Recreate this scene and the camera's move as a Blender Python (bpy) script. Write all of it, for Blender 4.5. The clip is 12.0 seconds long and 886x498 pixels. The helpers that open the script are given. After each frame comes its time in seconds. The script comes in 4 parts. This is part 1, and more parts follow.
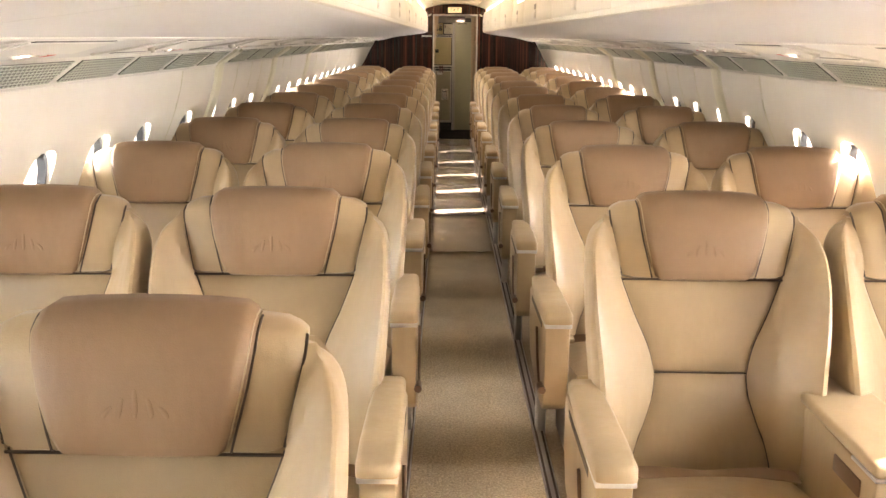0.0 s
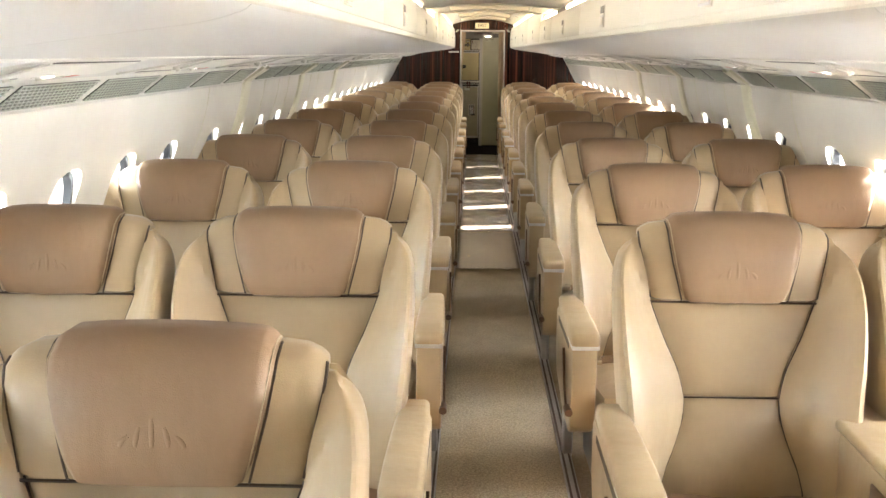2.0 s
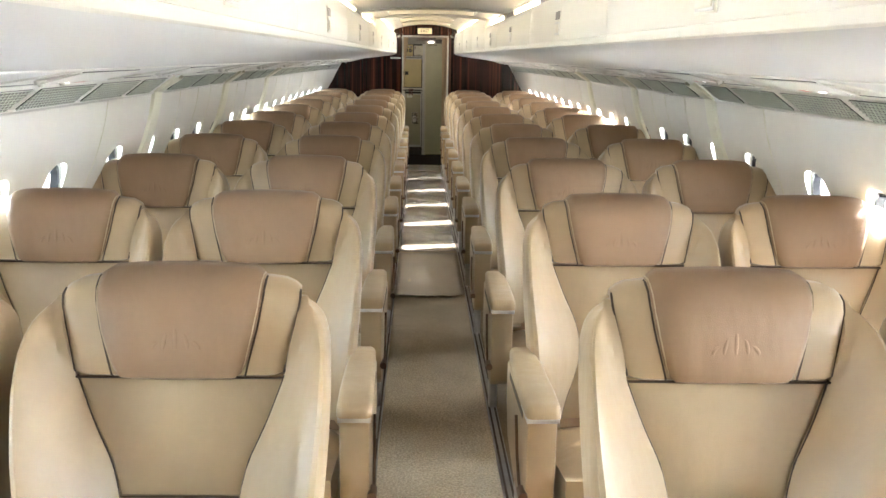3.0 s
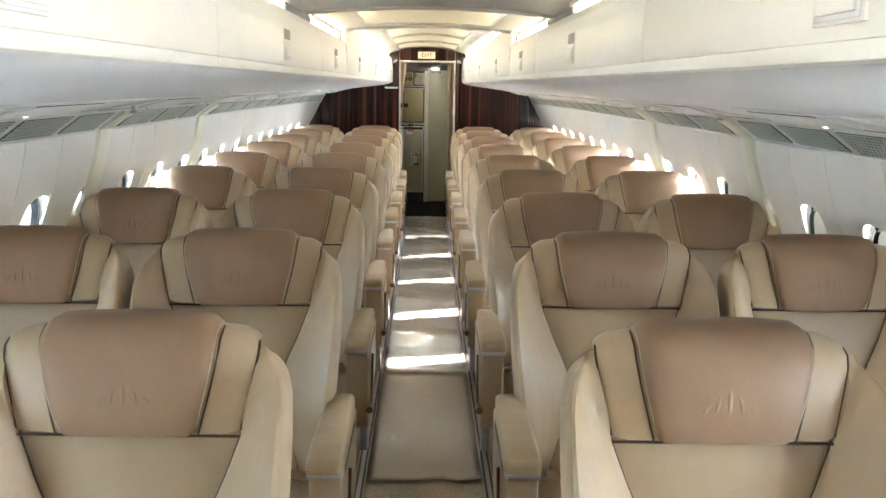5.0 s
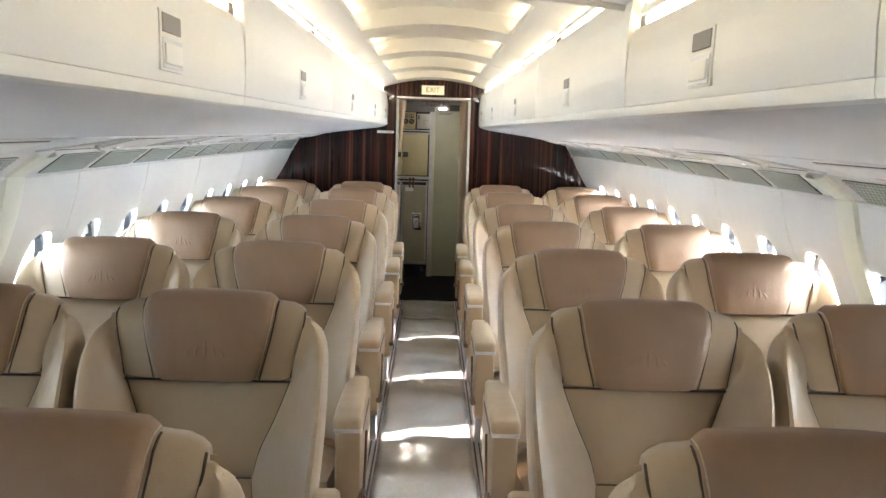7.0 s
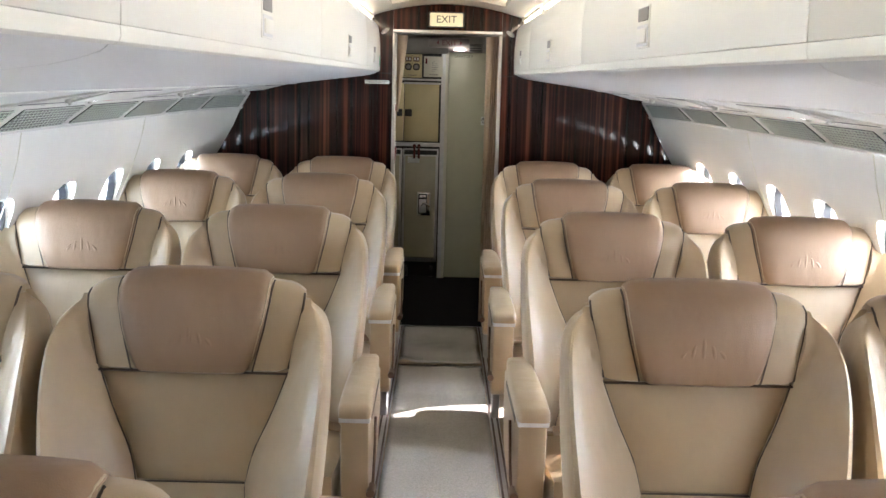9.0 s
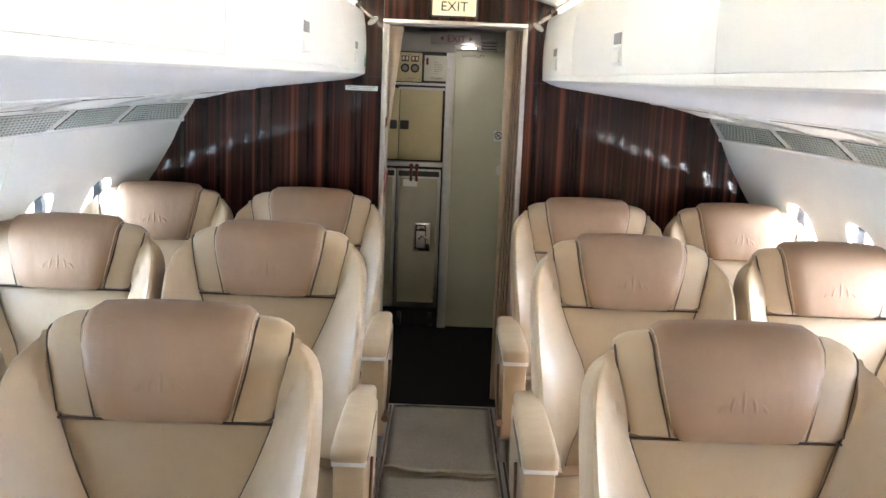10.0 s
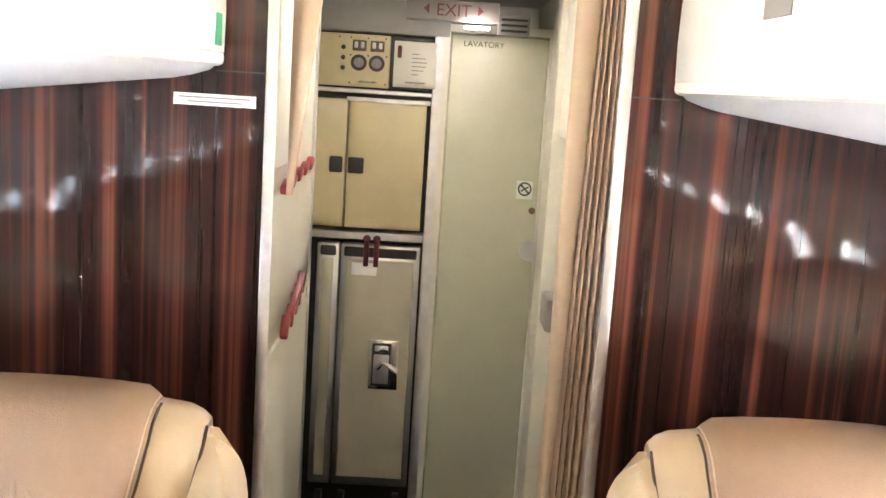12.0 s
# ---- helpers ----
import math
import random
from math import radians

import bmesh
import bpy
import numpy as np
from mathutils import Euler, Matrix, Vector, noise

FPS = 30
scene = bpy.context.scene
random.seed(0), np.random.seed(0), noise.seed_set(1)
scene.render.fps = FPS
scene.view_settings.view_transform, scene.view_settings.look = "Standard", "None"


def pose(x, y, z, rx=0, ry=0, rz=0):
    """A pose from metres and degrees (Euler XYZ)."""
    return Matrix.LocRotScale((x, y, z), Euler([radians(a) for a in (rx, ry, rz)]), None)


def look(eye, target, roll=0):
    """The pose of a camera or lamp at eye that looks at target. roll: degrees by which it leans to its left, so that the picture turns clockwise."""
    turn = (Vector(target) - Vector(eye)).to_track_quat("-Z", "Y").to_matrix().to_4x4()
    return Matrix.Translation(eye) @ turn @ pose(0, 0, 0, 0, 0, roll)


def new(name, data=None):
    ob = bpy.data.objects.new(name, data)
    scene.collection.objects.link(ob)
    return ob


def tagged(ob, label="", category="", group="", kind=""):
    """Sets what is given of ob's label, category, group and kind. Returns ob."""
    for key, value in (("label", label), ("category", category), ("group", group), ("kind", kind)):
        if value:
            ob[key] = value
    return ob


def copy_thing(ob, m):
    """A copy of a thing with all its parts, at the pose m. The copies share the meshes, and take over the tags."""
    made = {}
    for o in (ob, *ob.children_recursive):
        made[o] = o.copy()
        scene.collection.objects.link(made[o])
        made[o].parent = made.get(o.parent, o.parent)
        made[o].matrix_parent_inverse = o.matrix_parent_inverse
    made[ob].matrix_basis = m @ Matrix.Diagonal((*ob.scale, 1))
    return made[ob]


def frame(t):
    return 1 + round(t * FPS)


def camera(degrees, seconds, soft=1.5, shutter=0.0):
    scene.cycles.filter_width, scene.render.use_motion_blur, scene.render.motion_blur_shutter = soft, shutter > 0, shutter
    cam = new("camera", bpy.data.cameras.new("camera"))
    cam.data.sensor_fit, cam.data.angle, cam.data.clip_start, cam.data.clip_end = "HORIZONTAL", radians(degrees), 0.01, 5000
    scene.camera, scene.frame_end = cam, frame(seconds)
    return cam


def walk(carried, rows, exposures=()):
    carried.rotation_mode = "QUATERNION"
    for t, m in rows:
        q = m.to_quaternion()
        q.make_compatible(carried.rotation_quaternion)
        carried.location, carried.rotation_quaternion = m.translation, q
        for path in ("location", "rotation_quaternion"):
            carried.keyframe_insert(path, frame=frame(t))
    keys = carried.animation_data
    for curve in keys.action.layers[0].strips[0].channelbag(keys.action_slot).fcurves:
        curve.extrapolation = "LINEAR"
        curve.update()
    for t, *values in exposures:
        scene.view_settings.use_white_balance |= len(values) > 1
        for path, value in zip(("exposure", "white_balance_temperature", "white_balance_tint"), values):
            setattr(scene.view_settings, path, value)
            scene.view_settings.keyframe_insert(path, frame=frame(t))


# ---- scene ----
cam = camera(48.0, 12.0)
# seconds, eye (x, y, z), pitch, roll, yaw
ROWS = [
    (0, -0.122, 0.332, 1.554, -12.03, -0.52, 0.23),
    (0.5, -0.119, 0.328, 1.560, -11.71, -0.62, 0.67),
    (1, -0.116, 0.331, 1.562, -11.42, -0.19, 1.32),
    (1.5, -0.120, 0.334, 1.560, -11.35, -0.15, 2.29),
    (2, -0.117, 0.376, 1.564, -11.21, -0.37, 1.79),
    (2.5, -0.109, 0.575, 1.579, -10.83, -0.24, 0.19),
    (2.7, -0.103, 0.710, 1.585, -10.91, -0.55, -1.20),
    (4.3, -0.016, 2.625, 1.593, -10.94, -1.25, -1.26),
    (4.5, -0.020, 2.896, 1.599, -10.58, -1.18, -1.22),
    (5, -0.007, 3.618, 1.602, -9.35, -0.77, -0.93),
    (5.5, -0.012, 4.352, 1.615, -8.23, -1.48, -0.34),
    (6, 0.009, 5.120, 1.623, -7.14, -1.75, 0.20),
    (6.5, -0.005, 5.873, 1.602, -6.27, -1.83, -0.33),
    (6.7, -0.003, 6.155, 1.590, -6.34, -1.61, -0.68),
    (8.3, -0.018, 8.444, 1.593, -9.63, -1.59, 0.32),
    (8.5, -0.020, 8.734, 1.600, -9.66, -1.66, 0.30),
    (9, -0.025, 9.452, 1.598, -9.74, -1.45, -0.02),
    (9.5, -0.043, 10.197, 1.607, -10.04, -2.30, -0.10),
    (10, -0.041, 10.971, 1.627, -9.76, -2.19, 0.11),
    (10.5, -0.053, 11.769, 1.623, -8.86, -3.17, -0.48),
    (11, -0.044, 12.494, 1.617, -8.17, -3.02, -0.65),
    (11.5, -0.050, 13.191, 1.610, -8.07, -3.46, -0.64),
    (12, -0.026, 13.844, 1.617, -9.28, -3.65, -0.45),
]
walk(cam, [(t, pose(x, y, z, 90 + pitch, roll, yaw)) for t, x, y, z, pitch, roll, yaw in ROWS],
     exposures=[(0.0, 3.57, 8900, 27), (1.5, 3.65, 8050, 21), (2.7, 3.65, 7100, 16), (5.0, 3.85, 6500, 14), (6.5, 3.75, 6250, 16), (8.5, 3.45, 6300, 18), (9.5, 3.56, 6150, 18), (10.5, 4.08, 6150, 19), (11.0, 4.32, 6250, 19), (11.5, 4.72, 6400, 19), (12.0, 5.08, 6600, 20)])

# ------------------------------------------------------------------ light
SUN_EL, SUN_AZ = 30.0, 69.0          # height over the horizon; direction from +y towards +x
world = bpy.data.worlds.new("sky")
scene.world = world
world.use_nodes = True
wn = world.node_tree
sky = wn.nodes.new("ShaderNodeTexSky")
sky.sky_type, sky.sun_disc = "NISHITA", False
sky.sun_elevation, sky.sun_rotation = radians(SUN_EL), radians(SUN_AZ)
wn.nodes["Background"].inputs["Strength"].default_value = 0.105
wn.links.new(sky.outputs[0], wn.nodes["Background"].inputs["Color"])

sun = new("sun", bpy.data.lights.new("sun", "SUN"))
sun.data.energy, sun.data.angle, sun.data.color = 5.0, radians(0.5), (1.0, 0.96, 0.90)
el, az = radians(SUN_EL), radians(SUN_AZ)
sun.matrix_world = look((math.sin(az) * math.cos(el), math.cos(az) * math.cos(el), math.sin(el)), (0, 0, 0))


def window_daylight(name, side, y0, y1, watts, color):
    """Daylight that falls in through a stretch of windows of one side."""
    lamp = new(name, bpy.data.lights.new(name, "AREA"))
    lamp.data.shape, lamp.data.size, lamp.data.size_y = "RECTANGLE", y1 - y0, 1.1
    lamp.data.energy, lamp.data.color, lamp.data.spread = watts * (y1 - y0), color, radians(104)
    lamp.matrix_world = look((side * 1.98, (y0 + y1) / 2, 0.98), (side * 1.0, (y0 + y1) / 2, 0.95))
    return lamp


# the wing over the middle windows keeps them dim
for part_name, y0, y1, watts in (("front", -1.6, 5.4, 9.6), ("middle", 5.4, 8.9, 4.5), ("aft", 8.9, 15.6, 7.0)):
    window_daylight("daylight_right_" + part_name, 1, y0, y1, watts, (0.72, 0.87, 1.0))
for part_name, y0, y1, watts in (("front", -1.6, 4.8, 6.2), ("middle", 4.8, 8.9, 2.6), ("aft", 8.9, 15.6, 4.6)):
    window_daylight("daylight_left_" + part_name, -1, y0, y1, watts, (0.66, 0.85, 1.0))
TUBE_POWER, COVE_POWER = 1.15, 0.85


# ------------------------------------------------------------------ materials
def nodes_of(name):
    m = bpy.data.materials.new(name)
    m.use_nodes = True
    return m, m.node_tree, m.node_tree.nodes["Principled BSDF"]


def ramp_of(nt, stops):
    r = nt.nodes.new("ShaderNodeValToRGB")
    while len(r.color_ramp.elements) < len(stops):
        r.color_ramp.elements.new(0.5)
    for e, (p, c) in zip(r.color_ramp.elements, stops):
        e.position, e.color = p, (*c, 1)
    return r


def noise_of(nt, scale, detail=4.0, rough=0.6, stretch=(1, 1, 1)):
    tc = nt.nodes.new("ShaderNodeTexCoord")
    mp = nt.nodes.new("ShaderNodeMapping")
    mp.inputs["Scale"].default_value = stretch
    n = nt.nodes.new("ShaderNodeTexNoise")
    n.inputs["Scale"].default_value, n.inputs["Detail"].default_value, n.inputs["Roughness"].default_value = scale, detail, rough
    nt.links.new(tc.outputs["Object"], mp.inputs[0])
    nt.links.new(mp.outputs[0], n.inputs[0])
    return n


def bump_of(nt, bsdf, source, strength, distance):
    b = nt.nodes.new("ShaderNodeBump")
    b.inputs["Strength"].default_value, b.inputs["Distance"].default_value = strength, distance
    nt.links.new(source, b.inputs["Height"])
    nt.links.new(b.outputs[0], bsdf.inputs["Normal"])
    return b


def surface(name, color, rough, metal=0.0, vary=0.12, scale=6.0, grain=0.0, grain_scale=300.0, coat=0.0, stretch=(1, 1, 1), rough_vary=0.08):
    """A plain surface with blotches at one scale and fine relief at another."""
    m, nt, b = nodes_of(name)
    lo = tuple(c * (1 - vary) for c in color)
    hi = tuple(min(1, c * (1 + vary)) for c in color)
    n = noise_of(nt, scale, stretch=stretch)
    r = ramp_of(nt, [(0.3, lo), (0.7, hi)])
    nt.links.new(n.outputs["Fac"], r.inputs[0])
    nt.links.new(r.outputs[0], b.inputs["Base Color"])
    mr = nt.nodes.new("ShaderNodeMapRange")
    mr.inputs["To Min"].default_value, mr.inputs["To Max"].default_value = max(0.02, rough - rough_vary), min(1, rough + rough_vary)
    nt.links.new(n.outputs["Fac"], mr.inputs["Value"])
    nt.links.new(mr.outputs[0], b.inputs["Roughness"])
    b.inputs["Metallic"].default_value = metal
    b.inputs["Coat Weight"].default_value = coat
    if grain:
        g = noise_of(nt, grain_scale, 2.0)
        bump_of(nt, b, g.outputs["Fac"], grain, 0.002)
    return m


def leather(name, color, rough=0.46, coat=0.4, gloss=0.45):
    """Upholstery leather: pebbled grain, soft creases, worn patches, each seat a little different."""
    m, nt, b = nodes_of(name)
    n = noise_of(nt, 5.0, 5.0)
    info = nt.nodes.new("ShaderNodeObjectInfo")
    mix = nt.nodes.new("ShaderNodeMath")
    mix.operation = "MULTIPLY_ADD"
    mix.inputs[1].default_value, mix.inputs[2].default_value = 0.08, 0.14
    nt.links.new(info.outputs["Random"], mix.inputs[0])
    add = nt.nodes.new("ShaderNodeMath")
    nt.links.new(mix.outputs[0], add.inputs[0])
    nt.links.new(n.outputs["Fac"], add.inputs[1])
    r = ramp_of(nt, [(0.3, tuple(c * 0.88 for c in color)), (0.95, tuple(min(1, c * 1.1) for c in color))])
    nt.links.new(add.outputs[0], r.inputs[0])
    nt.links.new(r.outputs[0], b.inputs["Base Color"])
    b.inputs["Roughness"].default_value = rough
    b.inputs["Specular IOR Level"].default_value = gloss
    b.inputs["Coat Weight"].default_value, b.inputs["Coat Roughness"].default_value = coat, 0.34
    v = nt.nodes.new("ShaderNodeTexVoronoi")
    v.inputs["Scale"].default_value = 420.0
    tc = nt.nodes.new("ShaderNodeTexCoord")
    nt.links.new(tc.outputs["Object"], v.inputs["Vector"])
    crease = noise_of(nt, 9.0, 3.0, 0.5, (1.0, 1.0, 0.35))
    m1 = nt.nodes.new("ShaderNodeMath")
    m1.operation = "MULTIPLY_ADD"
    m1.inputs[1].default_value = 0.03
    nt.links.new(v.outputs["Distance"], m1.inputs[0])
    nt.links.new(crease.outputs["Fac"], m1.inputs[2])
    bump_of(nt, b, m1.outputs[0], 0.45, 0.018)
    return m


def emitter(name, color, power):
    m, nt, b = nodes_of(name)
    b.inputs["Base Color"].default_value = (0.9, 0.9, 0.9, 1)
    b.inputs["Emission Color"].default_value = (*color, 1)
    b.inputs["Emission Strength"].default_value = power
    return m


def macassar(name):
    """Glossy lacquered ebony veneer with dark and reddish upright stripes."""
    m, nt, b = nodes_of(name)
    broad = noise_of(nt, 1.0, 1.0, 0.5, (36.0, 1.0, 0.34))
    mid = noise_of(nt, 1.0, 3.0, 0.6, (70.0, 1.0, 0.35))
    fine = noise_of(nt, 1.0, 4.0, 0.65, (260.0, 1.0, 2.0))
    last = None
    for n, weight in ((broad, 0.56), (mid, 0.30), (fine, 0.14)):
        add = nt.nodes.new("ShaderNodeMath")
        add.operation = "MULTIPLY_ADD"
        add.inputs[1].default_value, add.inputs[2].default_value = weight, 0.0
        nt.links.new(n.outputs["Fac"], add.inputs[0])
        if last is not None:
            nt.links.new(last, add.inputs[2])
        last = add.outputs[0]
    r = ramp_of(nt, [(0.40, (0.017, 0.0074, 0.0068)), (0.50, (0.030, 0.0115, 0.0098)), (0.55, (0.064, 0.0205, 0.0145)), (0.63, (0.135, 0.042, 0.026))])
    nt.links.new(last, r.inputs[0])
    nt.links.new(r.outputs[0], b.inputs["Base Color"])
    b.inputs["Roughness"].default_value = 0.055
    b.inputs["Specular IOR Level"].default_value = 0.35
    b.inputs["Coat Weight"].default_value, b.inputs["Coat Roughness"].default_value = 0.12, 0.03
    wob = noise_of(nt, 3.0, 2.0)
    bump_of(nt, b, wob.outputs["Fac"], 0.04, 0.02)
    return m


def carpet(name, dark, light, sheen=0.0, gloss=0.9):
    m, nt, b = nodes_of(name)
    fine = noise_of(nt, 110.0, 3.0, 0.75)
    broad = noise_of(nt, 2.3, 4.0, 0.6)
    add = nt.nodes.new("ShaderNodeMath")
    add.operation = "MULTIPLY_ADD"
    add.inputs[1].default_value = 0.35
    nt.links.new(broad.outputs["Fac"], add.inputs[0])
    nt.links.new(fine.outputs["Fac"], add.inputs[2])
    r = ramp_of(nt, [(0.5, dark), (0.85, light)])
    nt.links.new(add.outputs[0], r.inputs[0])
    nt.links.new(r.outputs[0], b.inputs["Base Color"])
    b.inputs["Roughness"].default_value = gloss
    b.inputs["Sheen Weight"].default_value = sheen
    bump_of(nt, b, fine.outputs["Fac"], 0.6, 0.006)
    return m


def glass(name):
    m, nt, b = nodes_of(name)
    b.inputs["Base Color"].default_value = (0.97, 0.99, 1.0, 1)
    b.inputs["Roughness"].default_value = 0.02
    b.inputs["Transmission Weight"].default_value = 1.0
    b.inputs["IOR"].default_value = 1.1
    return m


M_TAN = leather("leather_tan", (0.395, 0.287, 0.172))
M_BROWN = leather("leather_brown", (0.250, 0.156, 0.092), 0.55, 0.08, 0.3)
M_MAROON = surface("maroon_plastic", (0.085, 0.010, 0.014), 0.3)
M_PIPE = surface("leather_piping", (0.055, 0.034, 0.022), 0.5)
M_PALEPIPE = surface("leather_pale_welt", (0.40, 0.30, 0.19), 0.45)
M_SHELL = surface("seat_shell_plastic", (0.50, 0.40, 0.29), 0.45, vary=0.06)
M_ALU = surface("brushed_aluminium", (0.62, 0.62, 0.63), 0.32, 1.0, 0.08, 30, stretch=(1, 8, 1))
M_CHROME = surface("chrome", (0.8, 0.8, 0.82), 0.12, 1.0, 0.04)
M_STEEL = surface("dark_steel_frame", (0.16, 0.15, 0.14), 0.45, 0.6)
M_WOODKNOB = surface("brown_lever_plastic", (0.13, 0.07, 0.04), 0.35)
M_BELT = surface("belt_webbing", (0.24, 0.155, 0.095), 0.8, vary=0.08, grain=0.5, grain_scale=500)
M_WALL = surface("cabin_wall_plastic", (0.66, 0.64, 0.585), 0.42, vary=0.05, scale=2.5, grain=0.10, grain_scale=700)
M_BIN = surface("bin_white_plastic", (0.68, 0.655, 0.575), 0.38, vary=0.03, scale=2.0, grain=0.06, grain_scale=800)
M_UNDER = surface("bin_underside_plastic", (0.56, 0.555, 0.54), 0.35, vary=0.04, scale=3.0)
M_CEIL = surface("ceiling_plastic", (0.64, 0.62, 0.565), 0.45, vary=0.03, scale=2.0)
M_RIB = surface("rib_cover_plastic", (0.68, 0.67, 0.54), 0.35, vary=0.04)
M_STRAND = surface("grille_metal", (0.46, 0.50, 0.43), 0.4, 0.2, vary=0.08, scale=3.0)
M_TAGRED = surface("red_tag", (0.55, 0.045, 0.035), 0.4)
M_TRIM = surface("white_trim", (0.68, 0.67, 0.625), 0.4, vary=0.04)
M_DARK = surface("black_plastic", (0.02, 0.02, 0.022), 0.35)
M_RED = surface("red_plastic", (0.17, 0.014, 0.018), 0.35)
M_CARPET = carpet("aisle_carpet", (0.23, 0.17, 0.10), (0.62, 0.50, 0.335), 0.15)
M_SIDECARPET = carpet("side_carpet", (0.24, 0.18, 0.12), (0.42, 0.33, 0.23), 0.1)
M_FILM = carpet("film_over_carpet", (0.34, 0.318, 0.29), (0.50, 0.472, 0.436), 0.0, 0.26)
# duller film; the shade of its dim stretch is put into the colours
M_FILMSHADED = carpet("dull_shaded_film_over_carpet", (0.20, 0.158, 0.112), (0.35, 0.29, 0.22), 0.0, 0.30)
M_FILMSHADED.node_tree.nodes["Principled BSDF"].inputs["Coat Weight"].default_value = 0.6
M_FILMSHADED.node_tree.nodes["Principled BSDF"].inputs["Coat Roughness"].default_value = 0.2
M_FILM.node_tree.nodes["Principled BSDF"].inputs["Coat Weight"].default_value = 1.0
M_FILM.node_tree.nodes["Principled BSDF"].inputs["Coat Roughness"].default_value = 0.11
M_MAT = carpet("dark_galley_mat", (0.005, 0.005, 0.006), (0.014, 0.013, 0.013), 0.0, 0.95)
M_MAT.node_tree.nodes["Principled BSDF"].inputs["Specular IOR Level"].default_value = 0.15
M_TRACKSLOT = surface("track_slot", (0.07, 0.045, 0.04), 0.5)
M_EBONY = macassar("macassar_veneer")
M_GALLEY = surface("galley_cream_laminate", (0.56, 0.48, 0.28), 0.35, vary=0.05)
M_GALLEYWHITE = surface("galley_white_laminate", (0.62, 0.60, 0.52), 0.4, vary=0.06)
M_LAVDOOR = surface("lavatory_door_laminate", (0.50, 0.50, 0.37), 0.38, vary=0.04)
M_TROLLEY = surface("trolley_panel", (0.40, 0.37, 0.28), 0.4, vary=0.07)
M_CURTAIN = surface("curtain_fabric", (0.44, 0.32, 0.235), 0.9, vary=0.05, scale=5)
M_CURTAINLIGHT = surface("curtain_tan", (0.52, 0.40, 0.285), 0.85, vary=0.06, grain=0.4, grain_scale=500)
M_TUBE = emitter("fluorescent_tube", (1.0, 0.86, 0.60), TUBE_POWER)
M_COVE = emitter("cove_strip", (1.0, 0.87, 0.58), COVE_POWER)
M_READ = emitter("reading_lamp", (1.0, 0.96, 0.9), 2.0)
M_GALLEYLAMP = emitter("galley_lamp", (1.0, 0.95, 0.80), 10.5)
M_SIGN = emitter("sign_face", (1.0, 0.86, 0.55), 0.05)
M_SIGN.node_tree.nodes["Principled BSDF"].inputs["Base Color"].default_value = (0.75, 0.66, 0.42, 1)
M_SIGNGREY = surface("sign_grey", (0.22, 0.20, 0.19), 0.4)
M_LATCHGREY = surface("latch_grey", (0.30, 0.29, 0.27), 0.4)
M_INK = surface("black_ink", (0.02, 0.018, 0.016), 0.5)
M_REDINK = surface("red_ink", (0.11, 0.008, 0.016), 0.5)
M_PAPER = surface("white_label", (0.72, 0.74, 0.72), 0.5, vary=0.03)
M_GREEN = surface("green_sticker", (0.05, 0.35, 0.16), 0.5)
M_GLASS = glass("window_acrylic")
M_BLIND = surface("window_blind", (0.72, 0.69, 0.60), 0.45, vary=0.03)
M_APRON = surface("apron_concrete", (0.48, 0.47, 0.44), 0.9, vary=0.15, scale=0.4)


# ------------------------------------------------------------------ mesh tools
def part(name, bm, material, parent=None, label="", smooth=True):
    me = bpy.data.meshes.new(name)
    bmesh.ops.recalc_face_normals(bm, faces=bm.faces)
    bm.to_mesh(me)
    bm.free()
    me.materials.append(material)
    if smooth:
        for p in me.polygons:
            p.use_smooth = True
        me.set_sharp_from_angle(angle=radians(40))
    ob = new(name, me)
    if parent is not None:
        ob.parent = parent
    if label:
        ob["label"] = label
    return ob


def empty(name, x=0, y=0, z=0):
    ob = new(name)
    ob.empty_display_size = 0.1
    ob.location = (x, y, z)
    return ob


def add_box(bm, x0, x1, y0, y1, z0, z1, r=0.0, seg=2):
    made = bmesh.ops.create_cube(bm, size=1.0, matrix=Matrix.Translation(((x0 + x1) / 2, (y0 + y1) / 2, (z0 + z1) / 2)) @ Matrix.Diagonal((x1 - x0, y1 - y0, z1 - z0, 1)))
    if r:
        edges = {e for v in made["verts"] for e in v.link_edges}
        bmesh.ops.bevel(bm, geom=list(edges), offset=r, segments=seg, affect="EDGES", profile=0.5)
    return bm


def box(x0, x1, y0, y1, z0, z1, r=0.0, seg=2):
    return add_box(bmesh.new(), x0, x1, y0, y1, z0, z1, r, seg)


def add_cyl(bm, a, b, r, n=12, r2=None):
    a, b = Vector(a), Vector(b)
    m = Matrix.Translation((a + b) / 2) @ (b - a).to_track_quat("Z", "Y").to_matrix().to_4x4()
    bmesh.ops.create_cone(bm, cap_ends=True, segments=n, radius1=r, radius2=r if r2 is None else r2, depth=(b - a).length, matrix=m)
    return bm


def add_pipe(bm, points, r, n=5, closed=False):
    """A thin round cord through the points."""
    pts = [Vector(p) for p in points]
    rings = []
    for i, p in enumerate(pts):
        t = (pts[min(i + 1, len(pts) - 1)] - pts[max(i - 1, 0)]).normalized()
        side = t.cross(Vector((0.3, 1, 0.2))).normalized()
        up = t.cross(side)
        rings.append([bm.verts.new(p + r * (math.cos(2 * math.pi * k / n) * side + math.sin(2 * math.pi * k / n) * up)) for k in range(n)])
    for a, b in zip(rings, rings[1:]):
        for k in range(n):
            bm.faces.new((a[k], a[(k + 1) % n], b[(k + 1) % n], b[k]))
    bm.faces.new(rings[0])
    bm.faces.new(rings[-1][::-1])
    return bm


